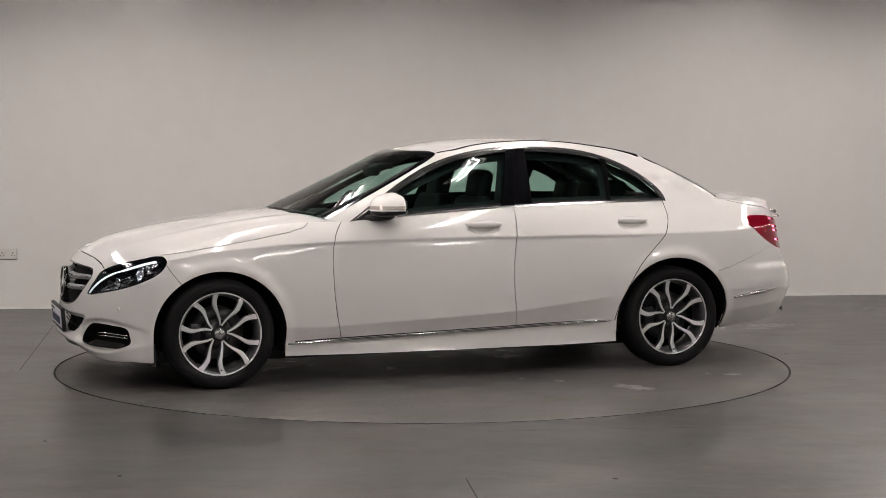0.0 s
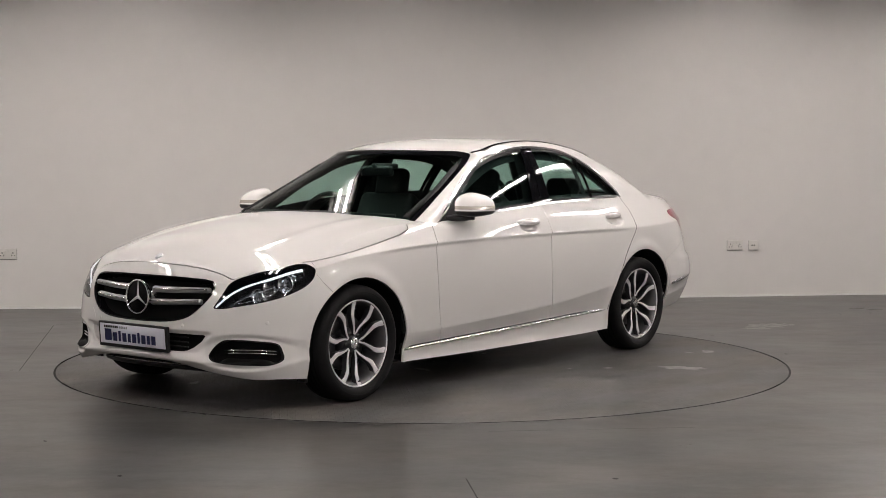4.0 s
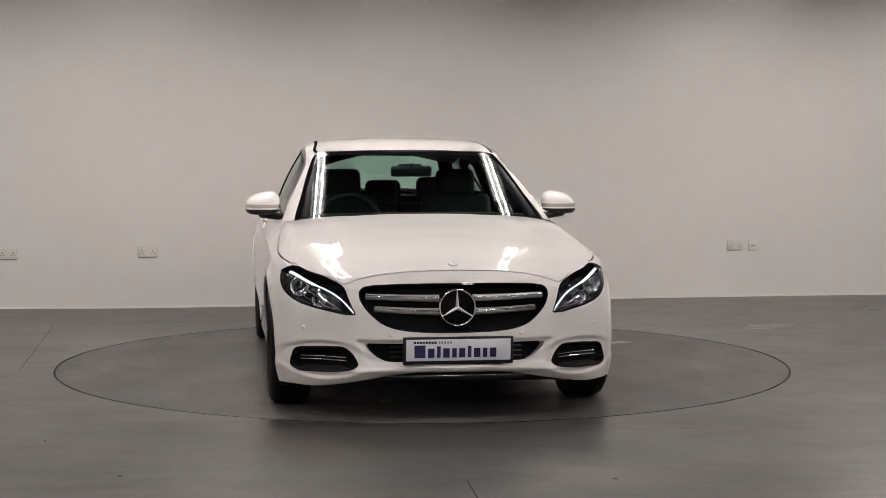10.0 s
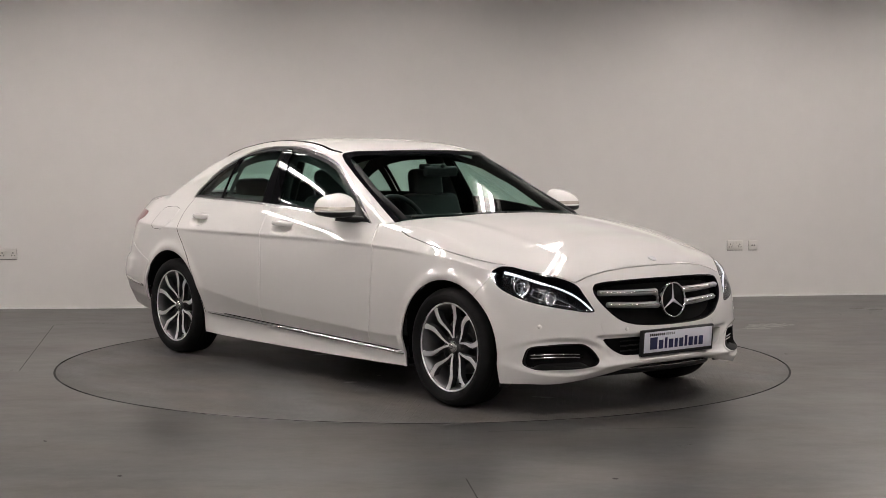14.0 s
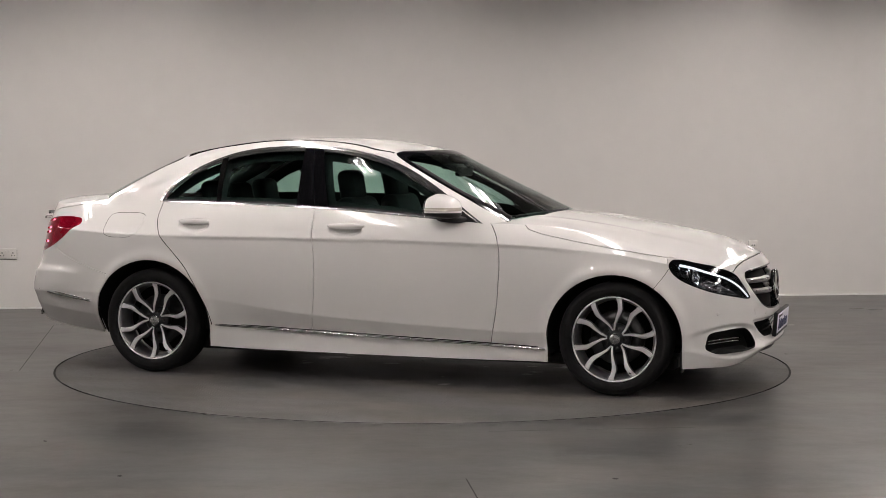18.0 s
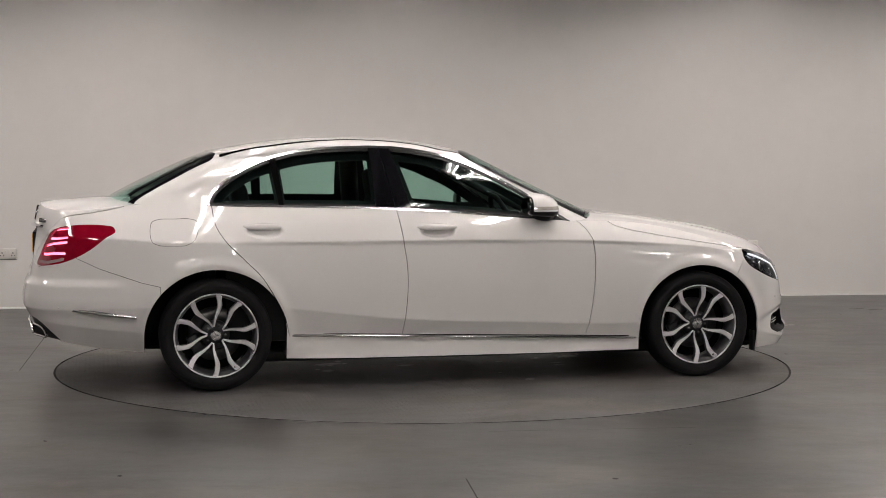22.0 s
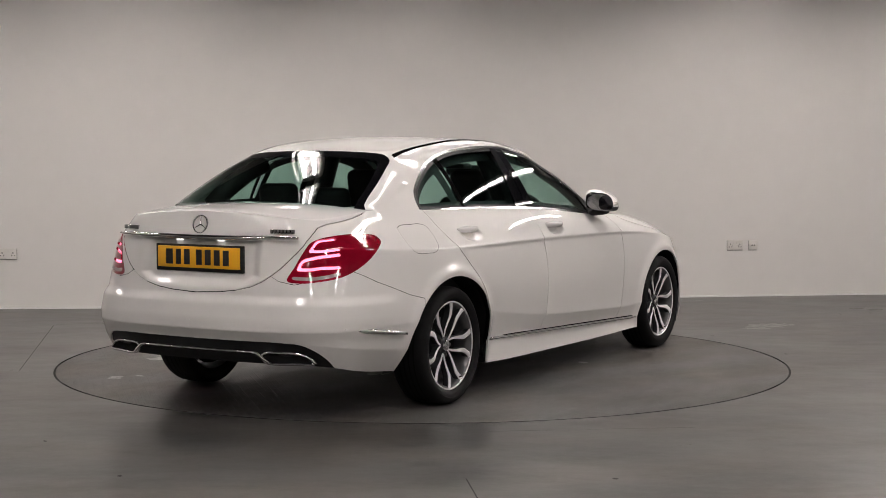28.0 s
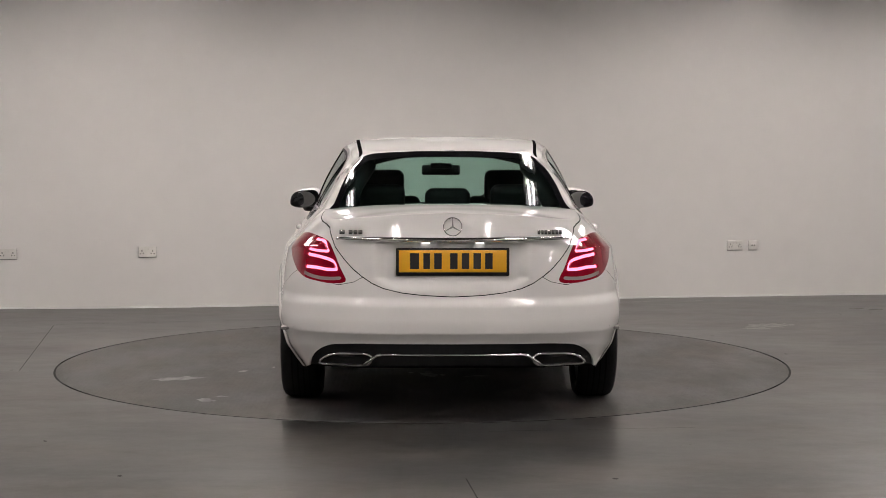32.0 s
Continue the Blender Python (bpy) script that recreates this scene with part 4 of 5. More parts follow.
for s, m in (("left", 1), ("right", -1)):
    lamp = panel("headlight", less(head_patch, band(HEAD, -.005, .01)), CLEAR, car, s, 0, -.001, "clear headlight with a lit daylight strip")
    panel("bezel", keep(head_patch, band(HEAD, -.007, .01)), GLOSS_BLACK, lamp, s, .07, -.0005)
    panel("housing", head_patch, HOUSING_BLACK, lamp, s, 0, -.072)
    panel("daylight_strip", keep(head_patch, DRL), DAYLIGHT, lamp, s, .006, -.006, "white lit strip")
    for w, z, r in ((.845, .655, .040), (.71, .600, .030)):
        q, n = spot(head_patch, w, z)
        q.y, n.y = q.y * m, n.y * m
        turn = (n * .25 + Vector((1, 0, 0))).to_track_quat("Y", "Z").to_matrix().to_4x4()
        at = Matrix.Translation(q - n * .034) @ turn
        part("reflector", lathe([(r * .45, -.03), (r * .8, -.012), (r * 1.12, .004), (r * 1.18, .004), (r * 1.18, -.004)], 40), LAMP_CHROME, lamp, at=at)
        part("projector_lens", lathe([(.0001, .014), (r * .25, .0125), (r * .45, .008), (r * .6, 0), (r * .62, -.012), (.0001, -.012)], 40), CLEAR, lamp, at=at)
    for i in range(9):
        w = .80 + .024 * i
        q, n = spot(head_patch, w, .628 + .013 * i + (.022 if i % 2 else 0))
        q.y, n.y = q.y * m, n.y * m
        turn = (n + Vector((.3 * math.sin(i * 2.1), m * .4 * math.cos(i * 1.7), .5))).to_track_quat("Z", "Y").to_matrix().to_4x4()
        part("lamp_facet", box(-.004, .004, -.015, .015, -.002, .002, .0008), CHROME, lamp, at=Matrix.Translation(q - n * (.022 + .004 * (i % 3))) @ turn)
    guide = [spot(head_patch, w, z)[0] - spot(head_patch, w, z)[1] * .03 for w, z in ((.585, .552), (.64, .558), (.72, .577), (.80, .604), (.82, .630), (.78, .640), (.70, .612), (.62, .572))]
    part("light_guide", tube([(g.x, g.y * m, g.z) for g in guide], .0022, 6, closed=True), SATIN, lamp)
    tail = panel("tail_light", less(less(tail_patch, bars), REVERSE), RED_LENS, car, s, .018, 0, "glossy red tail light with lit bars")
    panel("light_bar", keep(tail_patch, bars), RED_GLOW, tail, s, .004, -.013, "pink-red lit bars")
    panel("reversing_lens", keep(tail_patch, REVERSE), SMOKE, tail, s, .004, 0)

# ---- nose ----
grille = panel("grille", grille_patch, MESH_BLACK, car, flange=0, push=-.055, label="black grille with silver bars")
panel("grille_surround", keep(grille_patch, band(GRILLE, -.008, .01)), GLOSS_BLACK, grille, flange=.055, push=-.001)
nose = lambda y, z: float(np.interp(abs(y), [0, .25, .5], [2.158, 2.142, 2.08]) - .42 * max(z - .57, 0))
for z0, z1, half in ((.604, .612, .440), (.538, .552, .400)):
    for s in (-1, 1):
        ys = [s * (.085 + (half - .085) * i / 14) for i in range(15)]
        part("grille_bar", tube([(nose(y, z0) - .016, y, z0 + (z1 - z0) * (abs(y) / half) ** 1.5) for y in ys], [.023 - .005 * abs(y) / half for y in ys], 14, flat=.78), SILVER, grille, "silver louvre")
        part("bar_edge", tube([(nose(y, z0) + .0025, y, z0 + (z1 - z0) * (abs(y) / half) ** 1.5 + .004) for y in ys], .0042, 8), CHROME, grille, "chrome louvre edge")


STAR = material("brushed_silver", (.68, .68, .69), .34, .5)
# Chrome with the dark reflection of its surroundings put into the colour.
DARK_REFLECTING_CHROME = material("dark_reflecting_chrome", (.34, .34, .35), .14, 1.0)


def emblem(radius, parent, at, name="emblem", mat=CHROME):
    e = part(name, lathe([(radius * .90, -.006), (radius * .90, .004), (radius * .95, .009), (radius, .005), (radius * 1.01, -.006)], 64, closed=True), mat, parent, "chrome ring emblem with three spokes", at=at)
    for k in range(3):
        a = math.pi / 2 + 2 * math.pi * k / 3
        c, s = math.cos(a), math.sin(a)
        bm = bmesh.new()
        w = radius * .08
        tip, o = Vector((c * radius * .93, .002, s * radius * .93)), Vector((0, .008, 0))
        side = Vector((-s * w, 0, c * w))
        b1, b2 = bm.verts.new(side * 1.3 + Vector((-c * w * .6, 0, -s * w * .6))), bm.verts.new(-side * 1.3 + Vector((-c * w * .6, 0, -s * w * .6)))
        t1, t2 = bm.verts.new(tip + side * .22), bm.verts.new(tip - side * .22)
        p, q = bm.verts.new(o), bm.verts.new(tip + Vector((0, .002, 0)))
        for f in ((b1, p, q, t1), (p, b2, t2, q), (b1, t1, t2, b2), (b1, b2, p), (t1, q, t2)):
            bm.faces.new(f)
        bmesh.ops.recalc_face_normals(bm, faces=bm.faces[:])
        part("spoke", bm, STAR if mat == CHROME else mat, e, smooth=False)
    return e


star = emblem(.092, grille, Matrix.Translation((2.168, 0, .562)) @ Vector((1, 0, .06)).to_track_quat("Y", "Z").to_matrix().to_4x4())
part("emblem_plate", lathe([(.0001, -.004), (.086, -.008), (.086, -.02), (.0001, -.02)], 48), MESH_BLACK, star)
bm = box(2.06, 2.15, -.085, .085, .545, .60, .02)
part("emblem_base", bm, SATIN, grille)
inlet = panel("lower_intake", intake_patch, MESH_BLACK, bumper_f, flange=0, push=-.06, label="black lower air intake")
for z in (.315, .340, .365):
    part("intake_bar", tube([(2.115, -.33, z), (2.13, 0, z), (2.115, .33, z)], .004, 6), BLACK, inlet)
panel("intake_edge", keep(intake_patch, band(INTAKE, -.003, .01)), PAINT, bumper_f, flange=.05)
for s, m in (("left", 1), ("right", -1)):
    fog = panel("side_intake", fog_patch, MESH_BLACK, bumper_f, s, 0, -.05, "black side air intake")
    panel("intake_rim", keep(fog_patch, band(FOG, -.004, .01)), MESH_BLACK, fog, s, .05)
    for dz in (-.006, .010):
        part("intake_fin", tube([(1.99 + .055 * (1 - i / 8) - .085 * (i / 8) ** 2, m * (.53 + .24 * i / 8), .298 + dz + .006 * math.sin(i / 8 * 3.1)) for i in range(9)], .0045, 8), CHROME, fog, "thin chrome fin")
    for y, z in ((.322, .428), (.742, .452)):
        A = front_bumper[0]
        i = int(np.argmin(np.hypot(A[:, 1] - y, A[:, 2] - z) + 9 * (A[:, 0] < 1.6)))
        n = Vector(A[i, 3:6] * [1, m, 1])
        part("parking_sensor", lathe([(.0001, .0015), (.009, .0015), (.0105, 0), (.0115, -.004)], 24), PAINT, bumper_f, at=Matrix.Translation(A[i, :3] * [1, m, 1]) @ n.to_track_quat("Y", "Z").to_matrix().to_4x4())
bm = tube([(2.115 - .30 * (abs(y) / .6) ** 2.4, y, .218 - .055 * (abs(y) / .6) ** 3) for y in (i * .06 for i in range(-10, 11))], .045, 10, flat=.55)
lip = part("front_lip", bm, BLACK, bumper_f, "black chin below the bumper")
part("lip_trim", tube([(2.160 - .30 * (abs(y) / .6) ** 2.4, y, .226 - .055 * (abs(y) / .6) ** 3) for y in (i * .06 for i in range(-9, 10))], .0035, 8), SATIN, lip, "thin silver line")
bonnet_badge = part("bonnet_badge", lathe([(.0001, .004), (.017, .003), (.02, .005), (.0235, .003), (.0245, -.003)], 40), STAR, car, "small round chrome badge", at=Matrix.Translation((2.020, 0, .768)) @ Vector((.5, 0, 1)).to_track_quat("Y", "Z").to_matrix().to_4x4())


def number_plate(name, x, z, face, tilt, colour, bars_at, ink, label, sign):
    """A plate in its black holder; the writing on it as plain bars."""
    m = material(name + "_face", colour, .35, 0, .3, grain=.03, scale=60)
    at = Matrix.Translation((x, 0, z)) @ Euler((0, radians(tilt), 0)).to_matrix().to_4x4() @ pose(0, 0, 0, 0, 0, 0 if sign > 0 else 180)
    p = part(name, box(-.018, .004, -.272, .272, -.070, .064, .004), BLACK, car, label, at=at)
    part("plate_face", box(.002, .007, -.258, .258, -.052, .054, .002), m, p)
    for y0, y1, z0, z1, tone in bars_at:
        part("bar", box(.0068, .0082, y0, y1, z0, z1), tone, p, smooth=False)
    return p


NAVY = material("navy_ink", (.012, .014, .075), .5)
INK = material("black_ink", (.012, .010, .012), .5)
GREY_INK = material("grey_ink", (.30, .30, .33), .5)
front_bars = []
y = -.222
for w, h in ((.058, .062), (.036, .046), (.022, .056), (.036, .046), (.026, .046), (.034, .046), (.022, .056), (.036, .046), (.026, .046), (.036, .046)):
    front_bars.append((y + .004, y + w, -.036, -.036 + h, NAVY))
    y += w + .0085
front_bars += [(-.222 + .0145 * i, -.222 + .0145 * i + .011, .033, .045, INK) for i in range(8)]
front_bars += [(-.100 + .014 * i, -.100 + .014 * i + .009, .033, .045, GREY_INK) for i in range(5)]
number_plate("number_plate", 2.205, .358, 1, 4, (.78, .78, .86), front_bars, NAVY, "white dealer plate with navy bars in a black holder", 1)
rear_bars = []
y = -.205
for w in (.058, .046, .050, 0, .050, .050, .050, .050):
    if w:
        rear_bars.append((y, y + w - .014, -.036, .040, INK))
        y += w + .006
    else:
        y += .020
number_plate("number_plate", -2.405, .800, -1, 0, (.85, .42, .02), rear_bars, INK, "yellow rear plate with dark bars in a black holder", -1)

# ---- tail ----
diffuser = panel("diffuser", diffuser_patch, BLACK, bumper_r, flange=.03, push=-.012, label="matt black rear diffuser")
tail_x = lambda y: -2.462 + .42 * max(abs(y) - .12, 0) ** 2.1
part("diffuser_trim", tube([(tail_x(y) + .022, y, .353) for y in (i * .05 for i in range(-7, 8))], .0055, 8), CHROME, diffuser, "thin chrome bar")
for m in (1, -1):
    ring = curve(pairs(".645,.306 .615,.334 .560,.350 .470,.353 .405,.350 .385,.335 .405,.306 .440,.299 .540,.300"), 40, closed=True)
    part("exhaust_trim", tube([(tail_x(q[0]) + .026, m * q[0], q[1]) for q in ring], .0068, 8, closed=True), CHROME, diffuser, "chrome exhaust surround")
    bm = bmesh.new()
    bm.faces.new([bm.verts.new((tail_x(q[0]) + .030, m * q[0], q[1])) for q in ring])
    part("exhaust_mouth", bm, MESH_BLACK, diffuser, smooth=False)
    part("trim_link", tube([(tail_x(.34) + .022, m * .34, .353), (tail_x(.36) + .022, m * .365, .348), (tail_x(.39) + .022, m * .40, .322), (tail_x(.42) + .022, m * .425, .304)], .008, 8), CHROME, diffuser, "chrome exhaust surround")
    part("bumper_strip", tube([(-2.258 + .415 * t, m * (.768 + .098 * t + .020 * math.sin(3.14 * t)), .473 - .056 * t) for t in (i / 12 for i in range(13))], [.004 + .007 * math.sin(min(1, .12 + i / 12 * 1.0) * 2.9) for i in range(13)], 8, flat=1.3), SATIN, bumper_r, "chrome bumper strip")
strip_ys = [i * .04 for i in range(-14, 15)]
boot_trim = part("boot_trim", tube([(-2.407 + .30 * max(abs(y) - .10, 0) ** 2, y, .902 + .012 * abs(y)) for y in strip_ys], [.0165 - .008 * (abs(y) / .56) ** 3 for y in strip_ys], 12, flat=.8), CHROME, car, "chrome bar across the boot lid")
PLATE_LIGHT = glowing("plate_lamp", (1, .97, .93), 1.6)
for y in (-.13, .13):
    part("plate_lamp", box(-2.400, -2.388, y - .020, y + .020, .884, .888, .001), PLATE_LIGHT, boot_trim, "small lit plate lamp")
emblem(.046, car, Matrix.Translation((-2.390, 0, .965)) @ Vector((-1, 0, .18)).to_track_quat("Y", "Z").to_matrix().to_4x4(), "boot_emblem", DARK_REFLECTING_CHROME)
for y0, widths in ((.545, (.030, 0, .024, .024, .024)), (-.410, (.018, .016, .018, .018, .018, .018, .018))):
    y = y0
    for w in widths:
        if w:
            part("badge_bar", box(-2.396 + .30 * (abs(y) - .1) ** 2, -2.388 + .30 * (abs(y) - .1) ** 2 + .01, y - w + .005, y, .928, .948, .001), DARK_REFLECTING_CHROME, car, "small chrome badge bar")
        y -= w or .014

# ---- wheels ----
def wheel(at, first=None):
    if first:
        made = copy_thing(first, at)
        made.parent = car
        return made
    w = part("wheel", lathe([(.232, .085), (.243, .098), (.262, .106), (.285, .104), (.300, .094), (.3085, .076), (.3105, .05), (.311, 0), (.3105, -.05), (.3085, -.08), (.290, -.10), (.24, -.09), (.232, -.08)], 96, closed=True), RUBBER, car, "black tyre on a grey twin-spoke alloy wheel", at=at)
    for o in (-.045, -.015, .015, .045):
        part("tread_groove", lathe([(.3114, o - .004), (.3116, o), (.3114, o + .004)], 72), MESH_BLACK, w)
    part("sidewall_ring", lathe([(.270, .1062), (.273, .1075), (.276, .1064)], 72), RUBBER, w)
    part("rim", lathe([(.225, -.075), (.215, -.06), (.205, -.02), (.208, .04), (.216, .075), (.226, .086), (.233, .088), (.234, .082), (.232, .07), (.232, -.075)], 96, closed=True), BARREL, w, "grey rim barrel")
    part("rim_lip", lathe([(.2245, .0795), (.2255, .0865), (.229, .0895), (.2335, .0890), (.2345, .084)], 96), ALLOY, w, "polished rim lip")
    part("brake_disc", lathe([(.06, -.012), (.150, -.012), (.150, -.034), (.06, -.034)], 64, closed=True), STEEL, w)
    part("caliper", box(.085, .155, -.05, .005, -.06, .06, .012), ALLOY_DARK, w)
    part("backplate", lathe([(.0001, -.05), (.20, -.05), (.20, -.055), (.0001, -.055)], 48), MESH_BLACK, w)
    part("hub", lathe([(.0001, .060), (.030, .060), (.034, .056), (.036, .045), (.060, .040), (.078, .030), (.080, -.03), (.0001, -.03)], 48), ALLOY_DARK, w)
    cap = part("hub_cap", lathe([(.0001, .066), (.022, .066), (.0275, .064), (.0300, .060), (.031, .05)], 40), SATIN, w)
    for k in range(3):
        a = math.pi / 2 + 2 * math.pi * k / 3
        part("cap_spoke", tube([(0, .067, 0), (.02 * math.cos(a), .067, .02 * math.sin(a))], [.0032, .0012], 6), CHROME, cap)
    for k in range(5):
        a = radians(104 + 36 + 72 * k)
        part("wheel_bolt", lathe([(.0001, .052), (.007, .052), (.0085, .048), (.0085, .02), (.0135, .02), (.0135, .012)], 12), STEEL, w, at=pose(.054 * math.cos(a), 0, .054 * math.sin(a)))
        for s in (-1, 1):
            c = radians(104 + 72 * k)
            path = ((.046, 4.5, .052, .0046), (.080, 12.0, .058, .0062), (.112, 18.0, .065, .0082), (.150, 23.0, .074, .0115), (.168, 23.4, .077, .0132), (.196, 21.6, .081, .0135), (.226, 19.0, .084, .0175))
            bm = bmesh.new()
            rings = []
            for r, da, o, h in path:
                a = c + s * radians(da)
                q, t = Vector((r * math.cos(a), 0, r * math.sin(a))), Vector((-math.sin(a), 0, math.cos(a)))
                rings.append([bm.verts.new(q + t * e + Vector((0, o2, 0))) for e, o2 in ((-h, o - .004), (-h * .72, o), (h * .72, o), (h, o - .004), (h * 1.1, o - .034), (-h * 1.1, o - .034))])
            for A, B in zip(rings[:-1], rings[1:]):
                for i in range(6):
                    f = bm.faces.new((A[i], A[(i + 1) % 6], B[(i + 1) % 6], B[i]))
                    f.material_index = 0 if i in (0, 1, 2) else 1
            bm.faces.new(rings[0])
            bm.faces.new(rings[-1][::-1])
            bmesh.ops.recalc_face_normals(bm, faces=bm.faces[:])
            sp = part("spoke", bm, ALLOY, w, "machined alloy spoke", smooth=False)
            sp.data.materials.append(ALLOY_DARK)
    part("valve", tube([(.0, .075, -.207), (.0, .095, -.200)], .004, 8), RUBBER, w)
    return w


PHASE = {(True, 1): 1, (True, -1): 26.5, (False, 1): 2.7, (False, -1): 29.5}
first_wheel = None
for x, y in ((1.411, .790), (-1.414, .782)):
    for s in (1, -1):
        at = pose(x, s * y, .3105, 0, PHASE[x > 0, s], 0 if s > 0 else 180)
        made = wheel(at, first_wheel)
        first_wheel = first_wheel or made
for x, a, b in ((1.411, .378, .362), (-1.414, .395, .377)):
    for s in (1, -1):
        V, F = [], []
        n = 40
        for i in range(n + 1):
            t = math.pi * (-.08 + 1.16 * i / n)
            c, z = math.cos(t) * a, math.sin(t) * b
            out = .845 + .037 * min(max(z / .15, 0), 1)
            if x < 0 and c < 0:
                out = min(out, .70 + .182 * min(max((z + .16) / .36, 0), 1))
            V += [(x + c, s * out, .305 + z), (x + c, s * .55, .305 + z)]
        for i in range(n):
            F.append((2 * i, 2 * i + 1, 2 * i + 3, 2 * i + 2))
        V += [(x, s * .55, .305)]
        F += [(2 * i + 1, len(V) - 1, 2 * i + 3) for i in range(n)]
        part("arch_liner", mesh("arch_liner", V, F, MESH_BLACK), parent=car)
        if x > 0:
            part("mud_flap", box(x - .402 if x < 0 else 1.768, x - .39 if x < 0 else 1.780, min(s * .78, s * .85), max(s * .78, s * .85), .14, .26, .004), BLACK, car)

# ---- underbody and cabin ----
part("underbody", box(-1.80, 2.0, -.52, .52, .20, .27, .02), BLACK, car, smooth=False)
part("floor_pan", box(-1.02, 1.02, -.845, .845, .174, .21, .008), BLACK, car, smooth=False)
part("undertray", box(-1.25, 1.72, -.66, .66, .128, .20, .02), BLACK, car, smooth=False)
part("rear_tray", box(-2.22, -1.85, -.55, .55, .27, .34, .02), BLACK, car, smooth=False)
part("bulkhead", box(.95, 1.98, -.56, .56, .24, .62, .02), MESH_BLACK, car, smooth=False)
part("rear_bulkhead", box(-1.46, -1.40, -.70, .70, .3, .985, .01), CLOTH, car, smooth=False)
part("boot_floor", box(-2.28, -1.3, -.5, .5, .3, .6, .02), MESH_BLACK, car, smooth=False)
lining = np.array([[(x, y, float(spline(ROOF_SPINE, np.array([x]))[0]) - .035 - .085 * (y / .5) ** 2) for y in np.linspace(-.5, .5, 13)] for x in np.linspace(.04, -1.33, 24)])
part("headlining", mesh("headlining", lining.reshape(-1, 3), grid_faces(24, 13)[:, ::-1], CLOTH), parent=car)
part("dashboard", box(.48, .90, -.66, .66, .62, .918, .05), CLOTH, car)
part("instrument_hood", box(.40, .56, -.53, -.22, .86, .955, .035), CLOTH, car)
part("parcel_shelf", box(-1.92, -1.42, -.60, .60, .985, 1.01, .008), CLOTH, car)
for s in (1, -1):
    part("door_lining", box(-1.35, .58, s * .755 - .02, s * .755 + .02, .26, .905, .01), CLOTH, car)
    part("door_capping", box(-1.24, -.42, s * .695 - .02, s * .695 + .02, .93, .985, .01), CLOTH, car)
    part("pillar_lining", tube([(-.42, s * .665, 1.0), (-.46, s * .535, 1.32)], .06, 8), CLOTH, car)
    part("pillar_lining", tube([(.76, s * .66, .94), (.43, s * .615, 1.09), (.19, s * .56, 1.215), (0, s * .51, 1.29)], .025, 8), CLOTH, car)
    part("pillar_lining", tube([(-1.62, s * .55, 1.03), (-1.50, s * .50, 1.15), (-1.28, s * .44, 1.25)], .05, 8), CLOTH, car)


def seat(x, y, wide, lean, base, back_top, head_top):
    st = part("seat", box(x - .05, x + .50, y - wide, y + wide, base - .16, base, .05, segments=4), CLOTH, car, "black leather seat")
    bm = box(-.06, .06, -wide, wide, 0, back_top - base + .02, .05, segments=4)
    for v in bm.verts:
        t = v.co.z / (back_top - base)
        v.co.y *= 1 - .22 * max(t - .45, 0) ** 1.2
        v.co.x += .02 * (abs(v.co.y) / wide) ** 2
    part("backrest", bm, CLOTH, st, at=pose(x, y, base - .02, 0, -lean, 0))
    dx = -math.tan(radians(lean)) * (head_top - .09 - base)
    bm = box(-.05, .05, -.125, .125, -.10, .10, .045, segments=5)
    part("headrest", bm, CLOTH, st, at=pose(x + dx + .02, y, head_top - .10, 0, -lean * .5, 0))
    for e in (-.05, .05):
        part("headrest_post", tube([(x + dx, y + e, head_top - .28), (x + dx + .01, y + e, head_top - .12)], .006, 6), CHROME, st)
    return st


for s in (1, -1):
    seat(-.12, s * .37, .25, 20, .52, 1.08, 1.215)
    seat(-1.02, s * .36, .30, 24, .52, 1.00, 1.145)
seat(-1.04, 0, .12, 24, .52, .98, 1.125)
wheel_ring = [(.0 + .0, .185 * math.cos(a), .185 * math.sin(a)) for a in (2 * math.pi * i / 36 for i in range(36))]
steer = part("steering_wheel", tube(wheel_ring, .016, 10, closed=True), CLOTH, car, "black leather steering wheel", at=pose(.36, -.37, .89, 0, -24, 0))
part("steering_boss", box(-.03, .02, -.07, .07, -.06, .05, .025), CLOTH, steer)
for a in (-90, 10, 170):
    part("steering_spoke", tube([(0, 0, 0), (0, .18 * math.cos(radians(a)), .18 * math.sin(radians(a)))], .014, 8), SATIN, steer)
mirror_in = part("interior_mirror", box(-.02, .02, -.125, .125, -.032, .032, .015, segments=4), BLACK, car, at=pose(.27, .01, 1.205, 0, 12, 0))
part("mirror_stem", tube([(.0, 0, .02), (.025, 0, .045)], .014, 8), BLACK, mirror_in)
part("sensor_cover", box(.14, .25, -.06, .08, 1.215, 1.250, .012), BLACK, car)
part("wiper_cowl", box(.76, .86, -.55, .55, .88, .925, .01), BLACK, car)
for y0, y1 in ((-.62, .02), (-.02, .60)):
    part("wiper", tube([(.880 - .11 * abs(y / .65) ** 2, y, .972 - .016 * abs(y / .65) ** 2) for y in (y0 + (y1 - y0) * i / 10 for i in range(11))], .0065, 6, flat=1.4), BLACK, car)

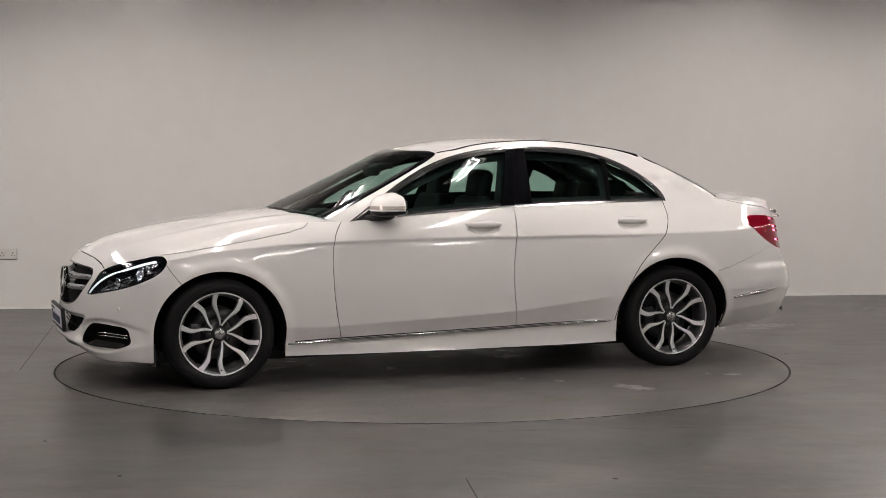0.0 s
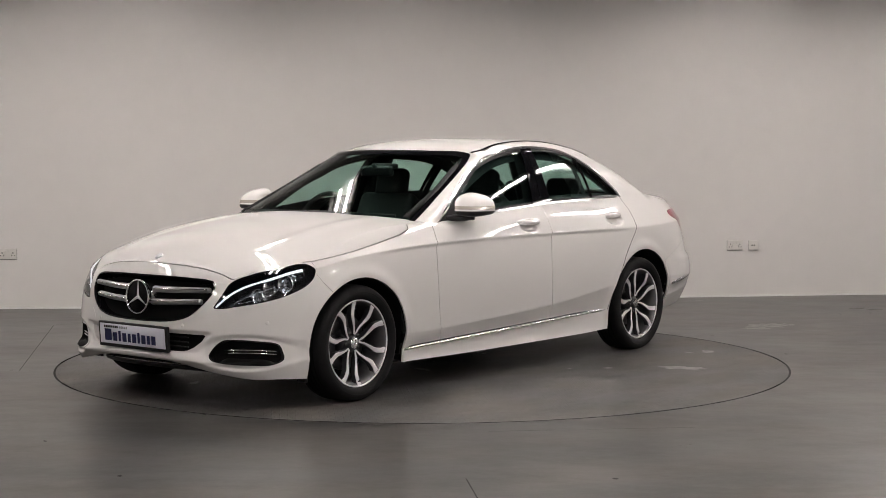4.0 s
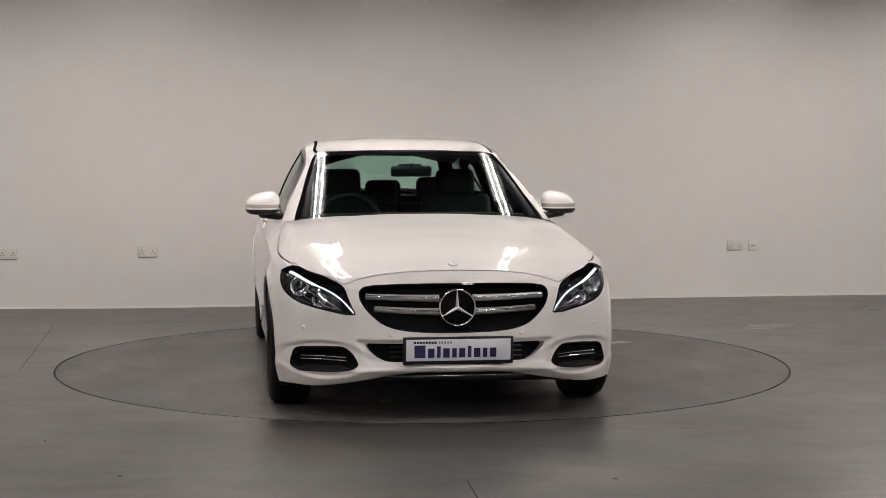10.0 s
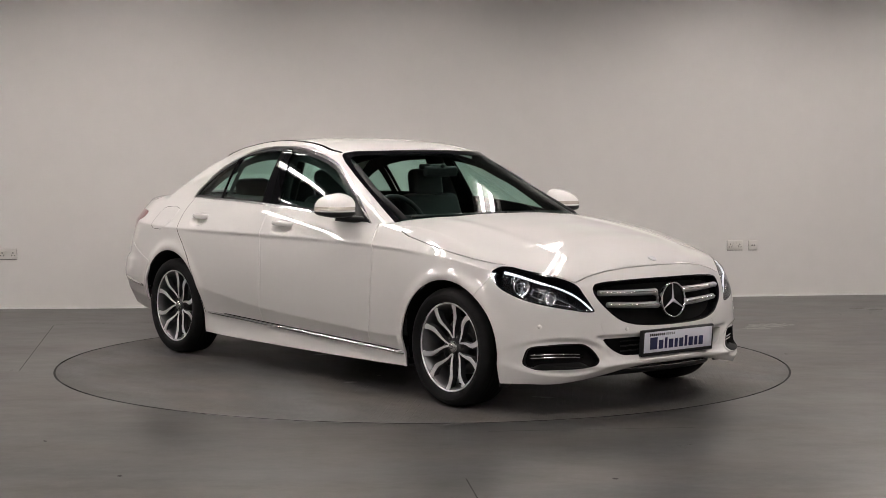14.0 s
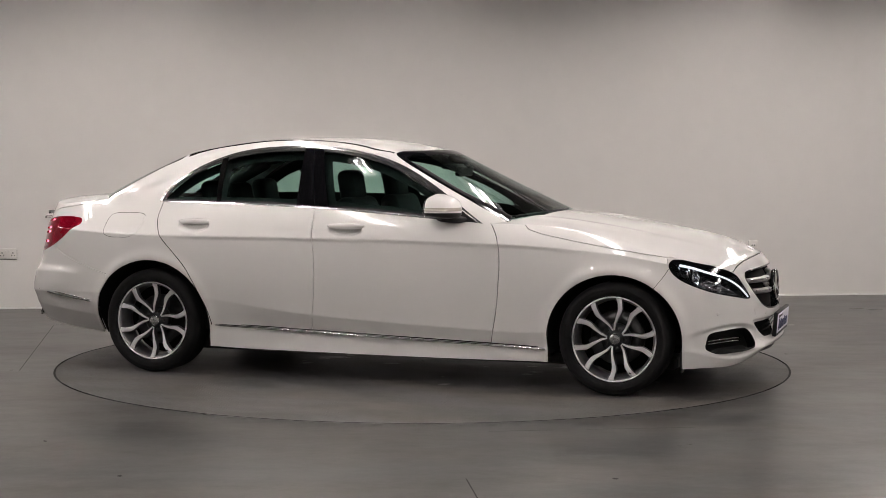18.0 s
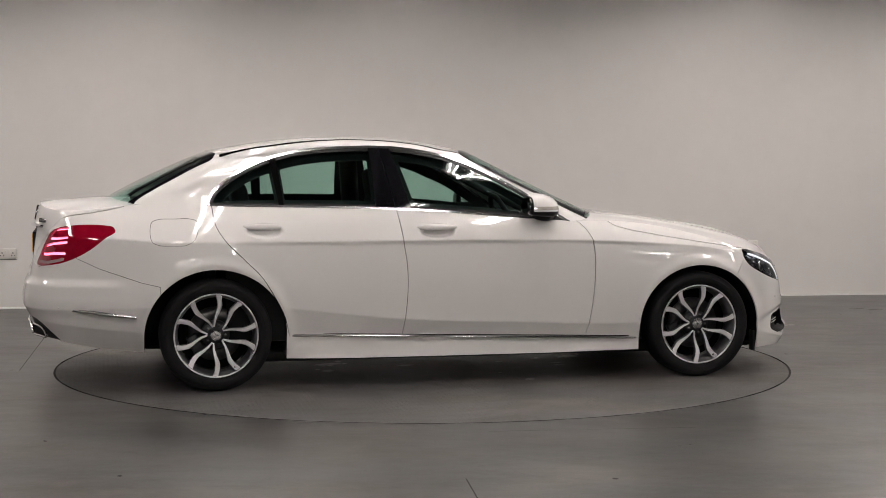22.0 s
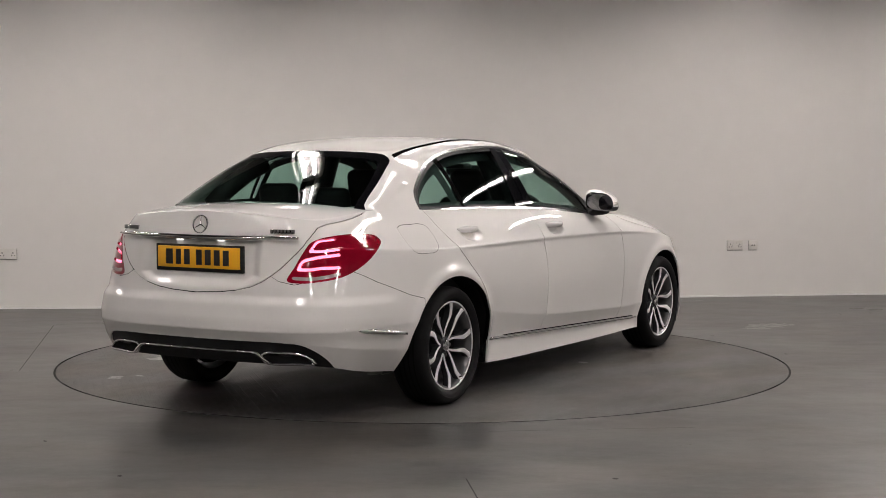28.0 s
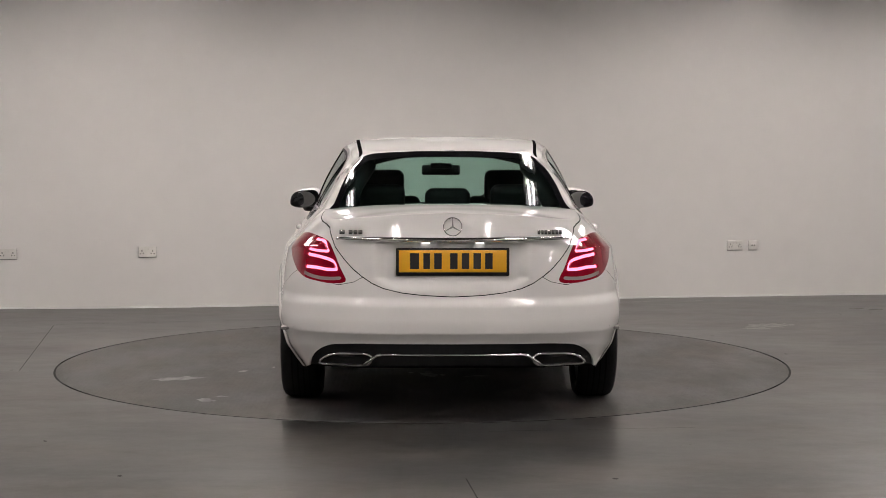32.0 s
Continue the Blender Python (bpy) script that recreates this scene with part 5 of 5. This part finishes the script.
# ---- mirrors and handles ----
# Mirror colour lowered to imitate the dark view it reflects.
MIRROR = material("dimmed_mirror", (.45, .46, .46), .02, 1.0)
WHITE_LENS = material("indicator_lens", (.75, .70, .62), .12, .5, .6)
for m in (1, -1):
    bm = bmesh.new()
    bmesh.ops.create_uvsphere(bm, u_segments=40, v_segments=28, radius=1)
    for v in bm.verts:
        x, y, z = v.co
        e = lambda q, k: math.copysign(abs(q) ** k, q)
        x, y, z = e(x, .72), e(y, .70), e(z, .80 if z > 0 else .5)
        v.co = Vector(((x * .135 if x > 0 else x * .055), y * .103, z * (.074 if z > 0 else .050)))
        v.co.z -= .12 * max(v.co.x, 0)
        v.co.z += -.018 * (v.co.y / .098) * m * (1 if z > 0 else .2)
        v.co.x -= .22 * max(v.co.y * m, 0)
    at = pose(.405, m * .893, 1.010)

    def slab(z0, z1, x0=-9, x1=9):
        own = bm.copy()
        for co, no in (((0, 0, z0), (0, 0, -1)), ((0, 0, z1), (0, 0, 1)), ((x0, 0, 0), (-1, 0, 0)), ((x1, 0, 0), (1, 0, 0))):
            bmesh.ops.bisect_plane(own, geom=own.verts[:] + own.edges[:] + own.faces[:], plane_co=co, plane_no=no, clear_outer=True)
        return own

    mir = part("door_mirror", slab(.004, 9, -.040), PAINT, car, "white door mirror with a black foot", at=at)
    part("indicator", slab(-.016, .004, -.040), WHITE_LENS, mir, "silver indicator lens")
    part("lower_cover", slab(-.025, -.016, -.040), PAINT, mir)
    part("mirror_foot", slab(-9, -.025, -.040), BLACK, mir)
    part("mirror_rim", slab(-9, 9, -9, -.040), GLOSS_BLACK, mir)
    part("mirror_arm", tube([(.12, -m * .150, -.070), (.07, -m * .07, -.066), (.03, 0, -.050)], [.036, .040, .055], 12, flat=.5), BLACK, mir)
    pane = lathe([(.0001, 0), (.5, .0), (.8, 0), (1, -.02)], 40, "y")
    for v in pane.verts:
        v.co = Vector((-.0565, v.co.x * .074, v.co.z * .050))
    part("mirror_glass", pane, MIRROR, mir, "mirror glass", at=pose(-.002, 0, .004, 0, 0, -m * 10))
    for x0, z, piece in ((-1.142, .902, door_r), (-.166, .893, door_f)):
        A = piece[0]

        def skin(q):
            k = np.argmin(np.hypot(A[:, 0] - x0 - q, A[:, 2] - z - .05))
            return A[k, 1] + .024

        hx = [-.115 + .23 * i / 16 for i in range(17)]
        h = part("door_handle", tube([(x0 + q, m * (skin(0) - .006 + .017 * (1 - (q / .12) ** 2) ** .6), z + .004 - .10 * q * q) for q in hx], [.008 + .011 * (1 - (q / .116) ** 2) ** .5 for q in hx], 12, flat=1.0), PAINT, car, "white door handle")
        part("handle_trim", tube([(x0 + q, m * (skin(0) + .000 + .014 * (1 - (q / .12) ** 2)), z - .011 + .08 * q * q) for q in hx[2:-2]], .0035, 6), CHROME, h, "chrome handle edge")


def motions():
    rows = []
    for i in range(65):
        t = i * .5
        a = -160.929 + 7.85281 * t
        rows.append((t, pose(0, 0, 0, 0, 0, a) @ pose(.040, -.126, 0)))
    walk(car, rows)
    walk(turntable, [(t, pose(0, 0, .0, 0, 0, -160.929 + 7.85281 * t)) for t, _ in rows])


motions()
